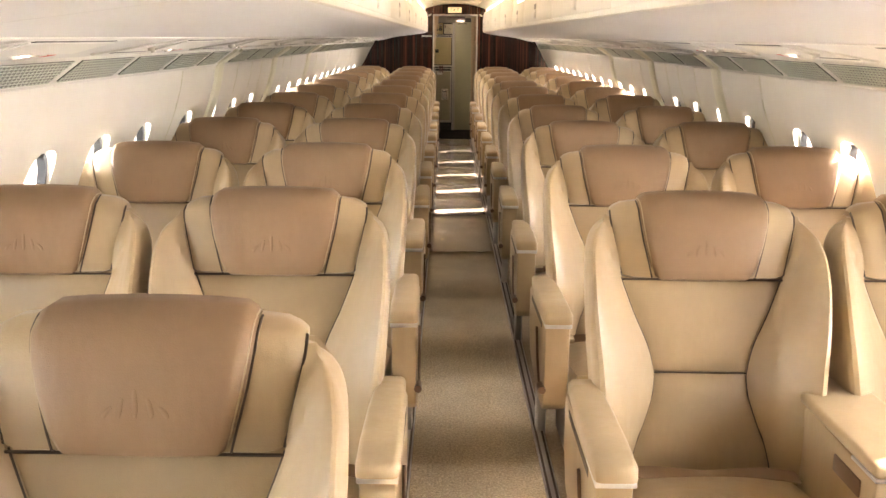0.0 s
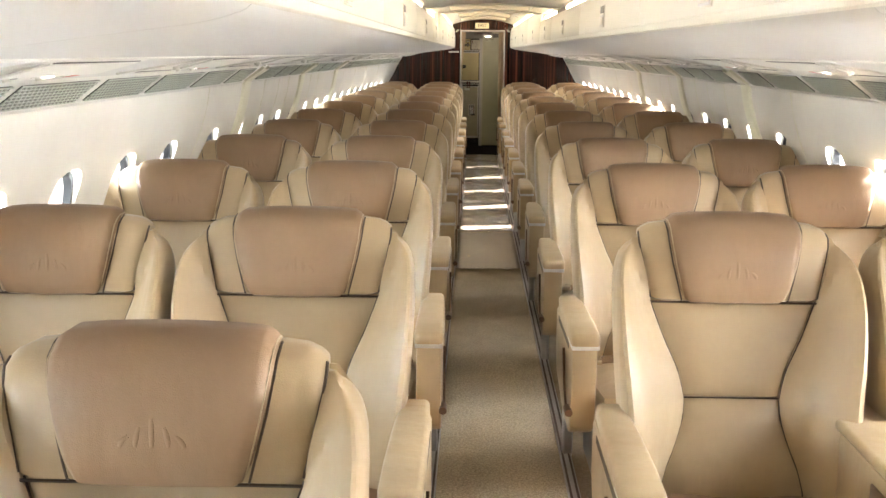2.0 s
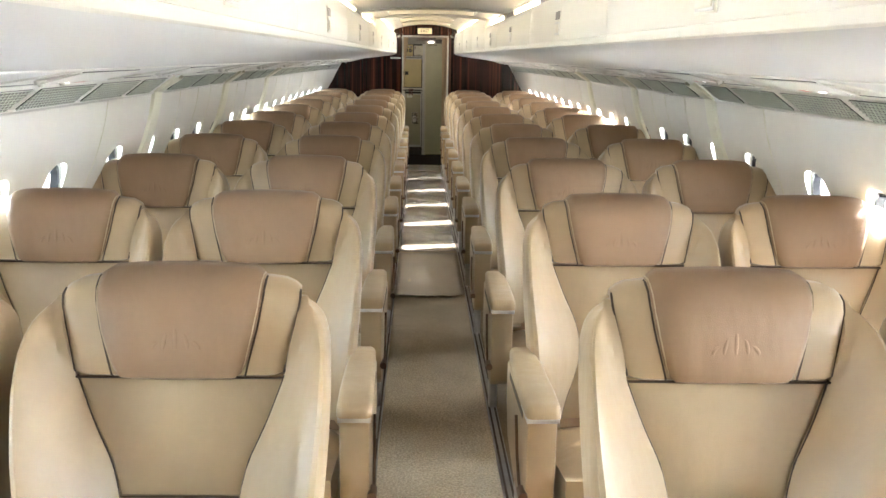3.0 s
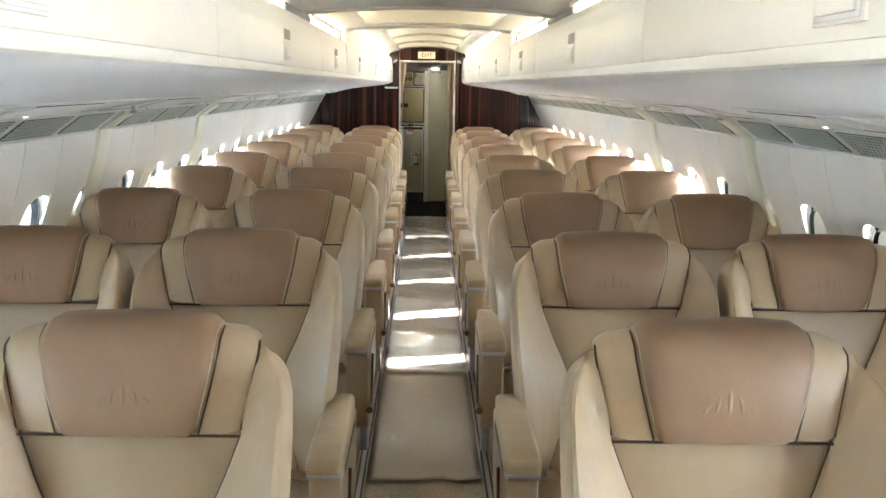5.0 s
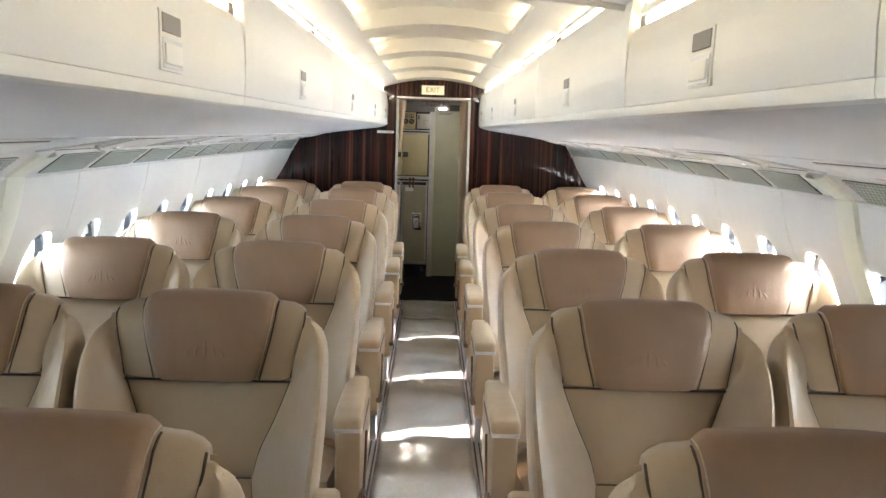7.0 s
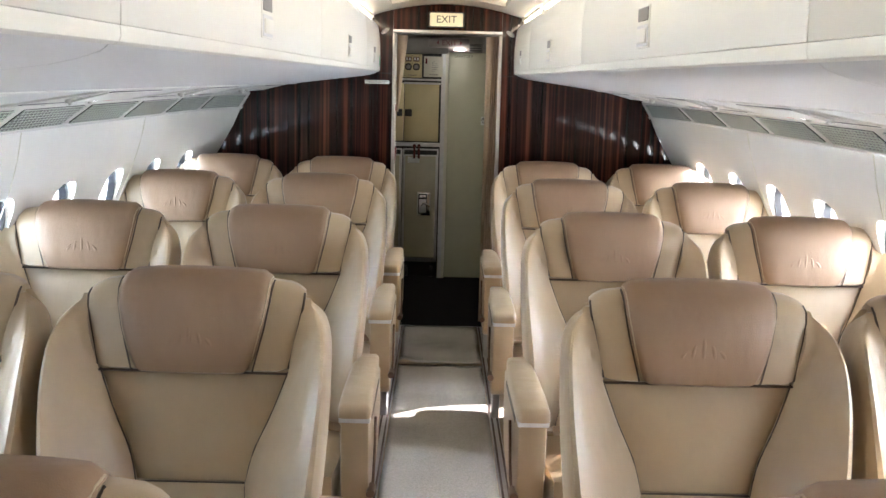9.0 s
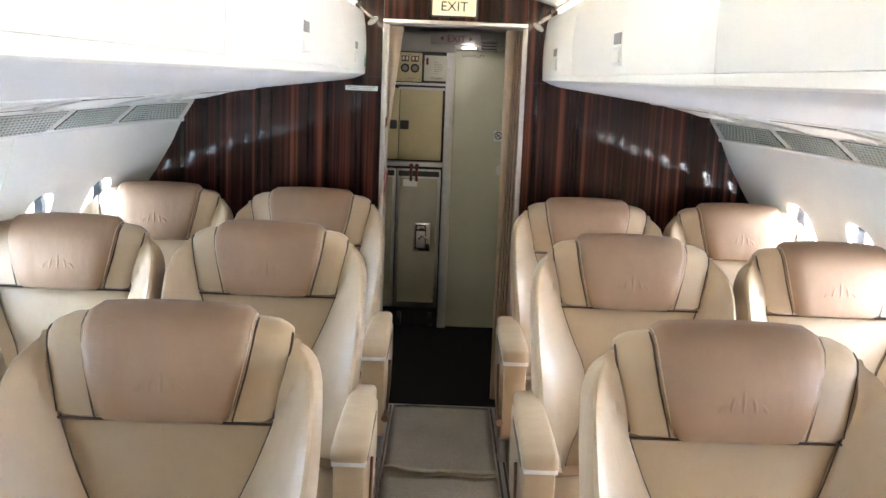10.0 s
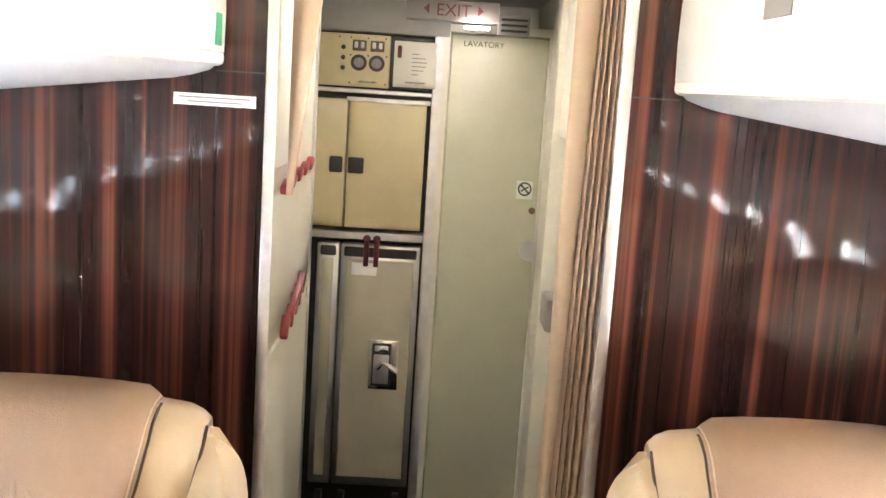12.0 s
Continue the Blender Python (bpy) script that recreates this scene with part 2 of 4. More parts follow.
def add_prism(bm, outline, axis, a, b, r=0.0):
    """An outline of two coordinates pushed from a to b along the axis."""
    def at(p, w):
        return {"x": (w, p[0], p[1]), "y": (p[0], w, p[1]), "z": (p[0], p[1], w)}[axis]
    lo = [bm.verts.new(at(p, a)) for p in outline]
    hi = [bm.verts.new(at(p, b)) for p in outline]
    n = len(outline)
    faces = [bm.faces.new(lo), bm.faces.new(hi[::-1])]
    for i in range(n):
        faces.append(bm.faces.new((lo[i], hi[i], hi[(i + 1) % n], lo[(i + 1) % n])))
    if r:
        bmesh.ops.recalc_face_normals(bm, faces=faces)
        bmesh.ops.bevel(bm, geom=list({e for f in faces for e in f.edges}), offset=r, segments=2, affect="EDGES", profile=0.5)
    return bm


def prism(outline, axis, a, b, r=0.0):
    return add_prism(bmesh.new(), outline, axis, a, b, r)


def lerp(table, z):
    """A smooth value from a table of (z, value) pairs."""
    if z <= table[0][0]:
        return table[0][1]
    for (z0, v0), (z1, v1) in zip(table, table[1:]):
        if z <= z1:
            u = (z - z0) / (z1 - z0)
            return v0 + (v1 - v0) * u
    return table[-1][1]


def add_pillow(bm, left, right, z0, z1, base, bulge, thick, nu=8, nv=12, pw=2.6, ends=0.75):
    """A padded panel between two side curves: left(z), right(z), over base(z), swelling towards -y."""
    front, back = [], []
    for j in range(nv + 1):
        v = j / nv
        vv = 0.5 - 0.5 * math.cos(math.pi * v) * (0.35) - (0.5 - v) * 0.65 + 0.0
        z = z0 + (z1 - z0) * vv
        e = 1 - ends * abs(2 * vv - 1) ** 8
        rf, rb = [], []
        for i in range(nu + 1):
            u = i / nu
            uu = 0.5 - 0.5 * math.cos(math.pi * u)
            x = left(z) + (right(z) - left(z)) * uu
            sw = bulge * e * (1 - abs(2 * uu - 1) ** pw)
            rf.append(bm.verts.new((x, base(z) - sw, z)))
            deep = thick(z) if callable(thick) else thick
            rb.append(bm.verts.new((x * (0.90 if callable(thick) else 1.0), base(z) + deep * (1 - 0.25 * abs(2 * uu - 1) ** 4), z)))
        front.append(rf)
        back.append(rb)
    for g, flip in ((front, False), (back, True)):
        for j in range(nv):
            for i in range(nu):
                q = (g[j][i], g[j][i + 1], g[j + 1][i + 1], g[j + 1][i])
                bm.faces.new(q[::-1] if flip else q)
    for j in range(nv):
        bm.faces.new((front[j][0], front[j + 1][0], back[j + 1][0], back[j][0]))
        bm.faces.new((front[j][nu], back[j][nu], back[j + 1][nu], front[j + 1][nu]))
    for i in range(nu):
        bm.faces.new((front[0][i], back[0][i], back[0][i + 1], front[0][i + 1]))
        bm.faces.new((front[nv][i], front[nv][i + 1], back[nv][i + 1], back[nv][i]))
    return bm


def add_loft(bm, stations, drop, edge=0.9, sag=0.0):
    """A padded strip that runs over a row of stations (y, z, half width), its sides turned down by drop."""
    us = [-1.0, -0.985, -0.95, -edge + 0.03, -0.6, -0.2, 0.2, 0.6, edge - 0.03, 0.95, 0.985, 1.0]
    rows = []
    n = len(stations)
    for k, (y, z, w) in enumerate(stations):
        a, b = stations[max(k - 1, 0)], stations[min(k + 1, n - 1)]
        ty, tz = b[0] - a[0], b[1] - a[1]
        ln = math.hypot(ty, tz)
        ny, nz = -tz / ln, ty / ln
        row = []
        for u in us:
            d = -drop * max(0.0, (abs(u) - 0.86) / 0.14) ** 2.2
            d += 0.004 * (1 - u * u)
            low = sag * abs(u) ** 3.5 * min(1.0, max(0.0, (z - 0.98) / 0.10))
            row.append(bm.verts.new((u * w, y + ny * d, z + nz * d - low)))
        rows.append(row)
    for a, b in zip(rows, rows[1:]):
        for i in range(len(us) - 1):
            bm.faces.new((a[i], a[i + 1], b[i + 1], b[i]))
    bm.faces.new([r[0] for r in rows])
    bm.faces.new([r[-1] for r in rows][::-1])
    bm.faces.new([*rows[0]][::-1])
    bm.faces.new([*rows[-1]])
    return bm


def on_loft(stations, drop, sag, x, k, lift=0.0):
    """The point of a lofted strip at the place x across and the station k (not whole) along, raised by lift."""
    i = min(int(k), len(stations) - 2)
    f = k - i
    p, q = stations[i], stations[i + 1]
    y, z, w = (p[j] + (q[j] - p[j]) * f for j in range(3))
    ln = math.hypot(q[0] - p[0], q[1] - p[1])
    o = stations[max(i - 1, 0)] if f < 0.5 else p
    e = q if f < 0.5 else stations[min(i + 2, len(stations) - 1)]
    ty, tz = (e[0] - o[0]), (e[1] - o[1])
    ln = math.hypot(ty, tz)
    u = min(1.0, abs(x) / w)
    d = lift - drop * max(0.0, (u - 0.86) / 0.14) ** 2.2 + 0.004 * (1 - u * u)
    low = sag * u ** 3.5 * min(1.0, max(0.0, (z - 0.98) / 0.10))
    return (x, y - tz / ln * d, z + ty / ln * d - low)


def writing(name, text, size, material, parent, m, label=""):
    cu = bpy.data.curves.new(name, "FONT")
    cu.body, cu.size, cu.align_x, cu.align_y, cu.extrude = text, size, "CENTER", "CENTER", 0.0008
    tmp = bpy.data.objects.new(name, cu)
    scene.collection.objects.link(tmp)
    me = bpy.data.meshes.new_from_object(tmp.evaluated_get(bpy.context.evaluated_depsgraph_get()))
    bpy.data.objects.remove(tmp)
    bpy.data.curves.remove(cu)
    me.materials.clear()
    me.materials.append(material)
    ob = new(name, me)
    ob.parent = parent
    ob.matrix_basis = m
    if label:
        ob["label"] = label
    return ob


# ------------------------------------------------------------------ the cabin
Y0, Y1 = -1.6, 15.71                 # front end and aft partition
WALL = [(-0.05, 1.46), (0.2, 1.56), (0.4, 1.64), (0.6, 1.655), (0.8, 1.635), (1.0, 1.575), (1.15, 1.51), (1.28, 1.47), (1.39, 1.45)]
NARROW = [(13.2, 0.0), (14.4, 0.16), (14.9, 0.24), (15.3, 0.42), (15.55, 0.75), (15.71, 1.0)]
WINDOW_PITCH, WINDOW_FIRST, WINDOW_Z = 0.59, 1.06, 0.965
WINDOWS = [WINDOW_FIRST + WINDOW_PITCH * i - (0.19 if i < 8 else 0.0) for i in range(25)]
BLIND_LEFT = {10: 0.3, 13: 0.3, 17: 0.2}
BLIND_RIGHT = {8: 0.55, 10: 0.85, 11: 0.45, 12: 0.45, 13: 0.3, 16: 0.2}


def wall_x(y, z):
    narrow = lerp(NARROW, y) * (0.10 + 0.078 * max(0.0, (z - 1.1) / 0.29))
    return lerp(WALL, z) - narrow


def wall_mesh(side, off, bm):
    """The curved side wall with rounded window holes; off pushes it outwards. Returns the hole rings."""
    z_lo, z_hi = 0.70, 1.22
    half = WINDOW_PITCH / 2
    cache = {}

    def vert(y, z):
        key = (round(y, 4), round(z, 4))
        if key not in cache:
            cache[key] = bm.verts.new((side * (wall_x(y, z) + off), y, z))
        return cache[key]

    def sheet(ys, zs):
        for a, b in zip(ys, ys[1:]):
            for c, d in zip(zs, zs[1:]):
                bm.faces.new((vert(a, c), vert(b, c), vert(b, d), vert(a, d)))

    n = 8
    low = [-0.05, 0.06, 0.2, 0.33, 0.46, 0.58, z_lo]
    high = [z_hi, 1.28, 1.335, 1.39]
    edges = [WINDOWS[0] - half] + [(p + q) / 2 for p, q in zip(WINDOWS, WINDOWS[1:])] + [WINDOWS[-1] + half]
    cols = []
    for a, b in zip(edges, edges[1:]):
        cols += [a + (b - a) * k / n for k in range(n)]
    cols.append(edges[-1])
    pre = [Y0 + (edges[0] - Y0) * k / 5 for k in range(6)]
    post = [edges[-1] + (Y1 + 0.02 - edges[-1]) * k / 6 for k in range(7)]
    mids = [z_lo + (z_hi - z_lo) * k / n for k in range(n + 1)]
    for zs in (low, high):
        sheet(pre, zs), sheet(cols, zs), sheet(post, zs)
    sheet(pre, mids), sheet(post, mids)
    holes = []
    for wy, (a, b) in zip(WINDOWS, zip(edges, edges[1:])):
        rim = [(a + (b - a) * k / n, z_lo) for k in range(n)] + [(b, z_lo + (z_hi - z_lo) * k / n) for k in range(n)]
        rim += [(b - (b - a) * k / n, z_hi) for k in range(n)] + [(a, z_hi - (z_hi - z_lo) * k / n) for k in range(n)]
        ring_pts = []
        for y, z in rim:
            ang = math.atan2((z - (z_lo + z_hi) / 2) / 0.26, (y - wy) / half)
            c, s = math.cos(ang), math.sin(ang)
            e = 2 / 3.2
            a_y, a_z = (0.135, 0.182) if off == 0 else (0.215, 0.246)
            ring_pts.append((wy + a_y * math.copysign(abs(c) ** e, c), WINDOW_Z + a_z * math.copysign(abs(s) ** e, s)))
        previous = [vert(*p) for p in rim]
        for f in (0.5, 0.86, 1.0):
            ring = []
            for p, q in zip(rim, ring_pts):
                y, z = p[0] + (q[0] - p[0]) * f, p[1] + (q[1] - p[1]) * f
                ring.append(bm.verts.new((side * (wall_x(y, z) + off + (0.012 if f == 1.0 and off == 0 else 0)), y, z)))
            for i in range(len(ring)):
                j = (i + 1) % len(ring)
                bm.faces.new((previous[i], previous[j], ring[j], ring[i]))
            previous = ring
        holes.append(previous)
    return holes


def side_wall(name, side, label):
    bm = bmesh.new()
    inner = wall_mesh(side, 0.0, bm)
    outer = wall_mesh(side, 0.09, bm)
    for a, b in zip(inner, outer):
        for i in range(len(a)):
            j = (i + 1) % len(a)
            bm.faces.new((a[i], a[j], b[j], b[i]))
    ob = part(name, bm, M_WALL)
    return tagged(ob, label, "wall", kind="structure")


wall_left = side_wall("wall_left", -1, "cream moulded cabin side wall with rounded window openings")
wall_right = side_wall("wall_right", 1, "cream moulded cabin side wall with rounded window openings")

GRILLES = [(-1.5 + 0.65 * k, -1.5 + 0.65 * (k + 1)) for k in range(7)]
GRILLES += [(3.05, 3.68), (3.7, 4.32), (4.34, 4.97), (4.99, 5.6), (5.62, 6.08), (6.38, 6.93), (6.95, 7.48), (7.5, 7.98), (8.25, 8.8), (8.82, 9.37), (9.39, 9.86), (10.2, 10.72)]
GRILLES += [(10.74 + 0.62 * k, 11.34 + 0.62 * k) for k in range(8)]


def slope_strip(side, y0, y1, u0, u1, lift, thick, bm=None):
    """A plate on the slope between wall top and bin, u from wall (0) to bin (1)."""
    bm = bmesh.new() if bm is None else bm
    n = max(1, int((y1 - y0) / 0.2))
    rows = []
    for k in range(n + 1):
        y = y0 + (y1 - y0) * k / n
        xa, xb = wall_x(y, 1.39), 1.335 - 0.117 * lerp(NARROW, y)
        row = []
        for u, h in ((u0, lift), (u1, lift), (u1, lift - thick), (u0, lift - thick)):
            x, z = xa + (xb - xa) * u, 1.39 + (1.476 - 1.39) * u
            row.append(bm.verts.new((side * (x - 0.58 * h), y, z - 0.81 * h)))
        rows.append(row)
    for a, b in zip(rows, rows[1:]):
        for i in range(4):
            bm.faces.new((a[i], a[(i + 1) % 4], b[(i + 1) % 4], b[i]))
    bm.faces.new(rows[0])
    bm.faces.new(rows[-1][::-1])
    return bm


RIBS = [6.23, 8.115, 10.03]
for side, wall in ((-1, wall_left), (1, wall_right)):
    part("grille_backing", slope_strip(side, Y0, Y1, -0.02, 1.03, 0.0, 0.02), M_TRIM, wall)
    for a, b in GRILLES:
        if b < Y1:
            part("air_grille", slope_strip(side, a + 0.028, b - 0.028, 0.10, 0.90, 0.004, 0.003), M_DARK, wall, "dark air duct opening")
            bm = bmesh.new()
            for k in range(8):
                slope_strip(side, a + 0.026, b - 0.026, 0.09 + 0.113 * k, 0.115 + 0.113 * k, 0.0075, 0.0030, bm)
            cols = int((b - a - 0.06) / 0.029)
            pitch = (b - a - 0.060) / cols
            for k in range(cols):
                for r in range(7):
                    y = a + 0.028 + pitch * (k + (0.5 if r % 2 else 0.0))
                    slope_strip(side, y, y + 0.0065, 0.112 + 0.113 * r, 0.206 + 0.113 * r, 0.0078, 0.0030, bm)
            part("air_grille", bm, M_STRAND, wall, "fine grey metal air grille", smooth=False)
    part("ledge", slope_strip(side, Y0, Y1, -0.06, 0.06, 0.008, 0.01), M_TRIM, wall)
    for y in RIBS:
        bm = bmesh.new()
        zs = [0.45 + 0.94 * k / 14 for k in range(15)]
        rows = []
        for z in zs:
            w = 0.085 - 0.02 * (1.39 - z)
            yy = y
            x = wall_x(y, z)
            rows.append([bm.verts.new((side * (x + d), yy + e * w, z)) for e, d in ((-1, 0.002), (-0.90, -0.016), (-0.5, -0.024), (0.5, -0.024), (0.90, -0.016), (1, 0.002))])
        rows.append([bm.verts.new((side * (1.335 - d), y + e * 0.085, 1.478 - d)) for e, d in ((-1, -0.002), (-0.90, 0.012), (-0.5, 0.018), (0.5, 0.018), (0.90, 0.012), (1, -0.002))])
        for a, b in zip(rows, rows[1:]):
            for i in range(5):
                bm.faces.new((a[i], a[i + 1], b[i + 1], b[i]))
        part("rib_cover", bm, M_RIB, wall, "pale yellowish curved rib cover strip")
    # shallow joints between the wall panels
    for y in (5.42, 6.78, 7.25, 7.62, 8.6, 9.0, 10.7, 11.7, 12.85, 14.2):
        bm = bmesh.new()
        pts = [(side * (wall_x(y, z) - 0.001), y, z) for z in [0.3 + 1.08 * k / 16 for k in range(17)]]
        add_pipe(bm, pts, 0.0022, 4)
        part("panel_joint", bm, M_RIB, wall)

for side, blinds, names in ((-1, BLIND_LEFT, 0), (1, BLIND_RIGHT, len(WINDOWS))):
    for i, wy in enumerate(WINDOWS):
        w = tagged(empty("window_%d" % (names + i + 1), side * wall_x(wy, WINDOW_Z), wy, WINDOW_Z), "rounded aircraft window in a white reveal" + (", blind drawn down" if blinds.get(i, 0) > 0.5 else ""), "window", "cabin windows", "structure")

        def outline(a, b, x, count=28):
            pts = []
            for k in range(count):
                c, s = math.cos(2 * math.pi * k / count), math.sin(2 * math.pi * k / count)
                e = 2 / 3.2
                pts.append((x, a * math.copysign(abs(c) ** e, c), b * math.copysign(abs(s) ** e, s)))
            return pts
        lean = lambda p: (side * (p[0] - 0.22 * p[2]), p[1], p[2])
        bm = bmesh.new()
        f = [bm.verts.new(lean(p)) for p in outline(0.137, 0.184, 0.048)]
        g = [bm.verts.new(lean(p)) for p in outline(0.137, 0.184, 0.052)]
        bm.faces.new(f), bm.faces.new(g[::-1])
        for k in range(len(f)):
            bm.faces.new((f[k], f[(k + 1) % len(f)], g[(k + 1) % len(f)], g[k]))
        pane = part("pane", bm, M_GLASS, w, "clear acrylic pane")
        pane.visible_shadow = False
        bm = bmesh.new()
        rings = [[bm.verts.new(lean(p)) for p in outline(a, b, x)] for a, b, x in ((0.138, 0.185, 0.006), (0.130, 0.177, 0.012), (0.128, 0.175, 0.042), (0.138, 0.185, 0.047))]
        for a, b in zip(rings, rings[1:]):
            for k in range(len(a)):
                bm.faces.new((a[k], a[(k + 1) % len(a)], b[(k + 1) % len(a)], b[k]))
        part("window_frame", bm, M_TRIM, w)
        # black blind track on the aft edge of the opening
        bm = bmesh.new()
        prev = None
        for k in range(13):
            ang = math.radians(-58 + 124 * k / 12)
            cy, cz = math.cos(ang) ** 0.625, math.copysign(abs(math.sin(ang)) ** 0.625, ang)
            cur = [bm.verts.new(lean((x, g * cy, (g + 0.047) * cz))) for x, g in ((0.014, 0.114), (0.044, 0.112), (0.044, 0.1275), (0.014, 0.1285))]
            if prev:
                for q in range(4):
                    bm.faces.new((prev[q], prev[(q + 1) % 4], cur[(q + 1) % 4], cur[q]))
            prev = cur
        part("blind_track", bm, M_DARK, w, "black blind track")
        shut = blinds.get(i, 0.0)
        if shut:
            zl = 0.175 - 0.35 * shut
            bm = bmesh.new()
            grid = []
            for k in range(7):
                z = 0.178 + (zl - 0.178) * k / 6
                grid.append([bm.verts.new(lean((0.030 + d, y, z))) for d in (0, 0.004) for y in (-0.126, 0.0, 0.126)])
            for a, b in zip(grid, grid[1:]):
                for c in (0, 1, 3, 4):
                    bm.faces.new((a[c], a[c + 1], b[c + 1], b[c]))
            part("blind", bm, M_BLIND, w, "cream pull-down blind")

# floor
floor = tagged(part("floor", box(-1.62, 1.62, Y0, 18.6, -0.12, -0.012), M_SIDECARPET), "beige carpeted cabin floor under the seats", "floor", kind="structure")
AISLE = 0.238
bm = bmesh.new()
n, rows = 130, []
for k in range(n + 1):
    y = Y0 + (15.755 - Y0) * k / n
    rows.append([bm.verts.new((AISLE * u, y, 0.0012 * math.sin(y * 5.1 + u) + 0.0015 * noise.noise((u * 1.5, y * 2.2, 0)))) for u in (-1, -0.6, -0.2, 0.2, 0.6, 1)])
for a, b in zip(rows, rows[1:]):
    for i in range(5):
        bm.faces.new((a[i], a[i + 1], b[i + 1], b[i]))
low = [[bm.verts.new((AISLE * u, y, -0.013)) for y in (Y0, 15.755)] for u in (-1, 1)]
bm.faces.new((*[r[0] for r in rows], low[0][1], low[0][0]))
bm.faces.new((*[r[-1] for r in rows], low[1][1], low[1][0]))
bm.faces.new((*rows[-1], low[1][1], low[0][1]))
bm.faces.new((*rows[0], low[1][0], low[0][0]))
tagged(part("aisle_carpet", bm, M_CARPET), "long beige speckled carpet runner down the aisle", "carpet", kind="structure")


def floor_film(y0, y1, mat, label):
    """A wrinkled sheet of clear film on the runner, its front edge turned up in a crumple."""
    bm = bmesh.new()
    n = int((y1 - y0) / 0.045)
    rows = []
    for k in range(n + 1):
        y = y0 + (y1 - y0) * k / n
        row = []
        for u in [-1 + j / 8 for j in range(17)]:
            wave = 0.0045 * math.sin(y * 9.7 + 1.3 * u) * math.sin(y * 2.1) + 0.006 * noise.noise((u * 2.5, y * 3.5, 5))
            curl = 0.012 * max(0.0, 1 - k / 2.5) * (0.5 + noise.noise((u * 3.1, y0, 9)))
            row.append(bm.verts.new((AISLE * 0.985 * u, y + 0.05 * noise.noise((u * 1.7, y0, 3)) * max(0.0, 1 - k / 6), 0.008 + wave + max(0.0, curl))))
        rows.append(row)
    for p, q in zip(rows, rows[1:]):
        for i in range(16):
            bm.faces.new((p[i], p[i + 1], q[i + 1], q[i]))
    ob = part("floor_film", bm, mat)
    ob.modifiers.new("sheet", "SOLIDIFY").thickness = 0.001
    return tagged(ob, label, "plastic film", "floor films")


floor_film(7.46, 8.99, M_FILMSHADED, "dull protective plastic film over the carpet runner, shade put into its colour")
floor_film(9.02, 14.86, M_FILM, "shiny wavy protective plastic film over the carpet runner")
floor_film(14.89, 15.74, M_FILM, "shiny protective plastic film before the doorway")
for side in (-1, 1):
    t = tagged(empty("seat_track", side * 0.262, 7, 0), "aluminium seat track with dark slots along the aisle", "seat track", "floor tracks", "structure")
    part("rail", box(-0.022, 0.022, Y0 - 7, 15.755 - 7, -0.012, 0.0035, 0.002, 1), M_ALU, t)
    for dx in (-0.012, 0.013):
        part("slot", box(dx - 0.0045, dx + 0.0045, Y0 - 7, 15.755 - 7, 0.0, 0.005), M_TRACKSLOT, t, smooth=False)
tagged(part("threshold_strip", box(-0.29, 0.29, 15.748, 15.768, -0.012, 0.006, 0.002, 1), M_ALU), "worn metal strip at the end of the carpet", "trim", kind="structure")
tagged(part("galley_mat", box(-0.6, 0.75, 15.768, 18.5, -0.012, 0.002), M_MAT), "black rubber mat on the galley floor", "floor mat", kind="structure")

# ceiling
LIP, STEP = 7.43, 8.87               # where the front ceiling ends in a lip, and where the raised aft one begins
bm = bmesh.new()


def arch(x, edge, crown, half):
    return crown - (crown - edge) * (abs(x) / half) ** 2.0


def ceiling_strip(y0, y1, xs, zf):
    a = [bm.verts.new((x, y0, zf(x))) for x in xs]
    b = [bm.verts.new((x, y1, zf(x))) for x in xs]
    for i in range(len(xs) - 1):
        bm.faces.new((a[i], a[i + 1], b[i + 1], b[i]))
    return a, b


FX = [-0.50 + k * 0.05 for k in range(21)]
front_arch = lambda x: arch(x, 1.860, 1.892, 0.50)
mid_arch = lambda x: arch(x, 1.872, 1.906, 0.50)
aft_arch = lambda x: arch(x, 1.955, 2.045, 0.50)
RECESS = [(7.50, 8.66, 0.318, mid_arch)] + [(9.95 + 1.44 * k, 10.95 + 1.44 * k, 0.325, aft_arch) for k in range(4)]


def recess(r0, r1, half, zf):
    mx = [-half + 2 * half * k / 12 for k in range(13)]
    ceiling_strip(r0, r1, [-0.50, -0.44, -half], zf)
    ceiling_strip(r0, r1, [half, 0.44, 0.50], zf)
    ceiling_strip(r0 - 0.02, r1 + 0.02, [-half - 0.05, *mx, half + 0.05], lambda x: zf(x) + 0.075)
    for yy in (r0, r1):
        wide = [-half - 0.052, *mx, half + 0.052]
        lo = [bm.verts.new((x, yy, zf(max(-half, min(half, x))))) for x in wide]
        hi = [bm.verts.new((x, yy, zf(x) + 0.09)) for x in wide]
        for i in range(14):
            bm.faces.new((lo[i], lo[i + 1], hi[i + 1], hi[i]))
    for s in (-1, 1):
        v = [bm.verts.new((s * x, yy, z)) for yy in (r0, r1) for x, z in ((half, zf(half)), (half, zf(half) + 0.022), (half + 0.05, zf(half) + 0.022), (half + 0.05, zf(half) + 0.09))]
        for i in range(3):
            bm.faces.new((v[i], v[i + 1], v[i + 5], v[i + 4]))


ceiling_strip(Y0, LIP, FX, front_arch)
y = LIP
for r0, r1, half, zf in RECESS:
    if y < STEP < r0:
        ceiling_strip(y, STEP, FX, mid_arch)
        y = STEP
    ceiling_strip(y, r0, FX, zf)
    recess(r0, r1, half, zf)
    y = r1
ceiling_strip(y, Y1, FX, aft_arch)
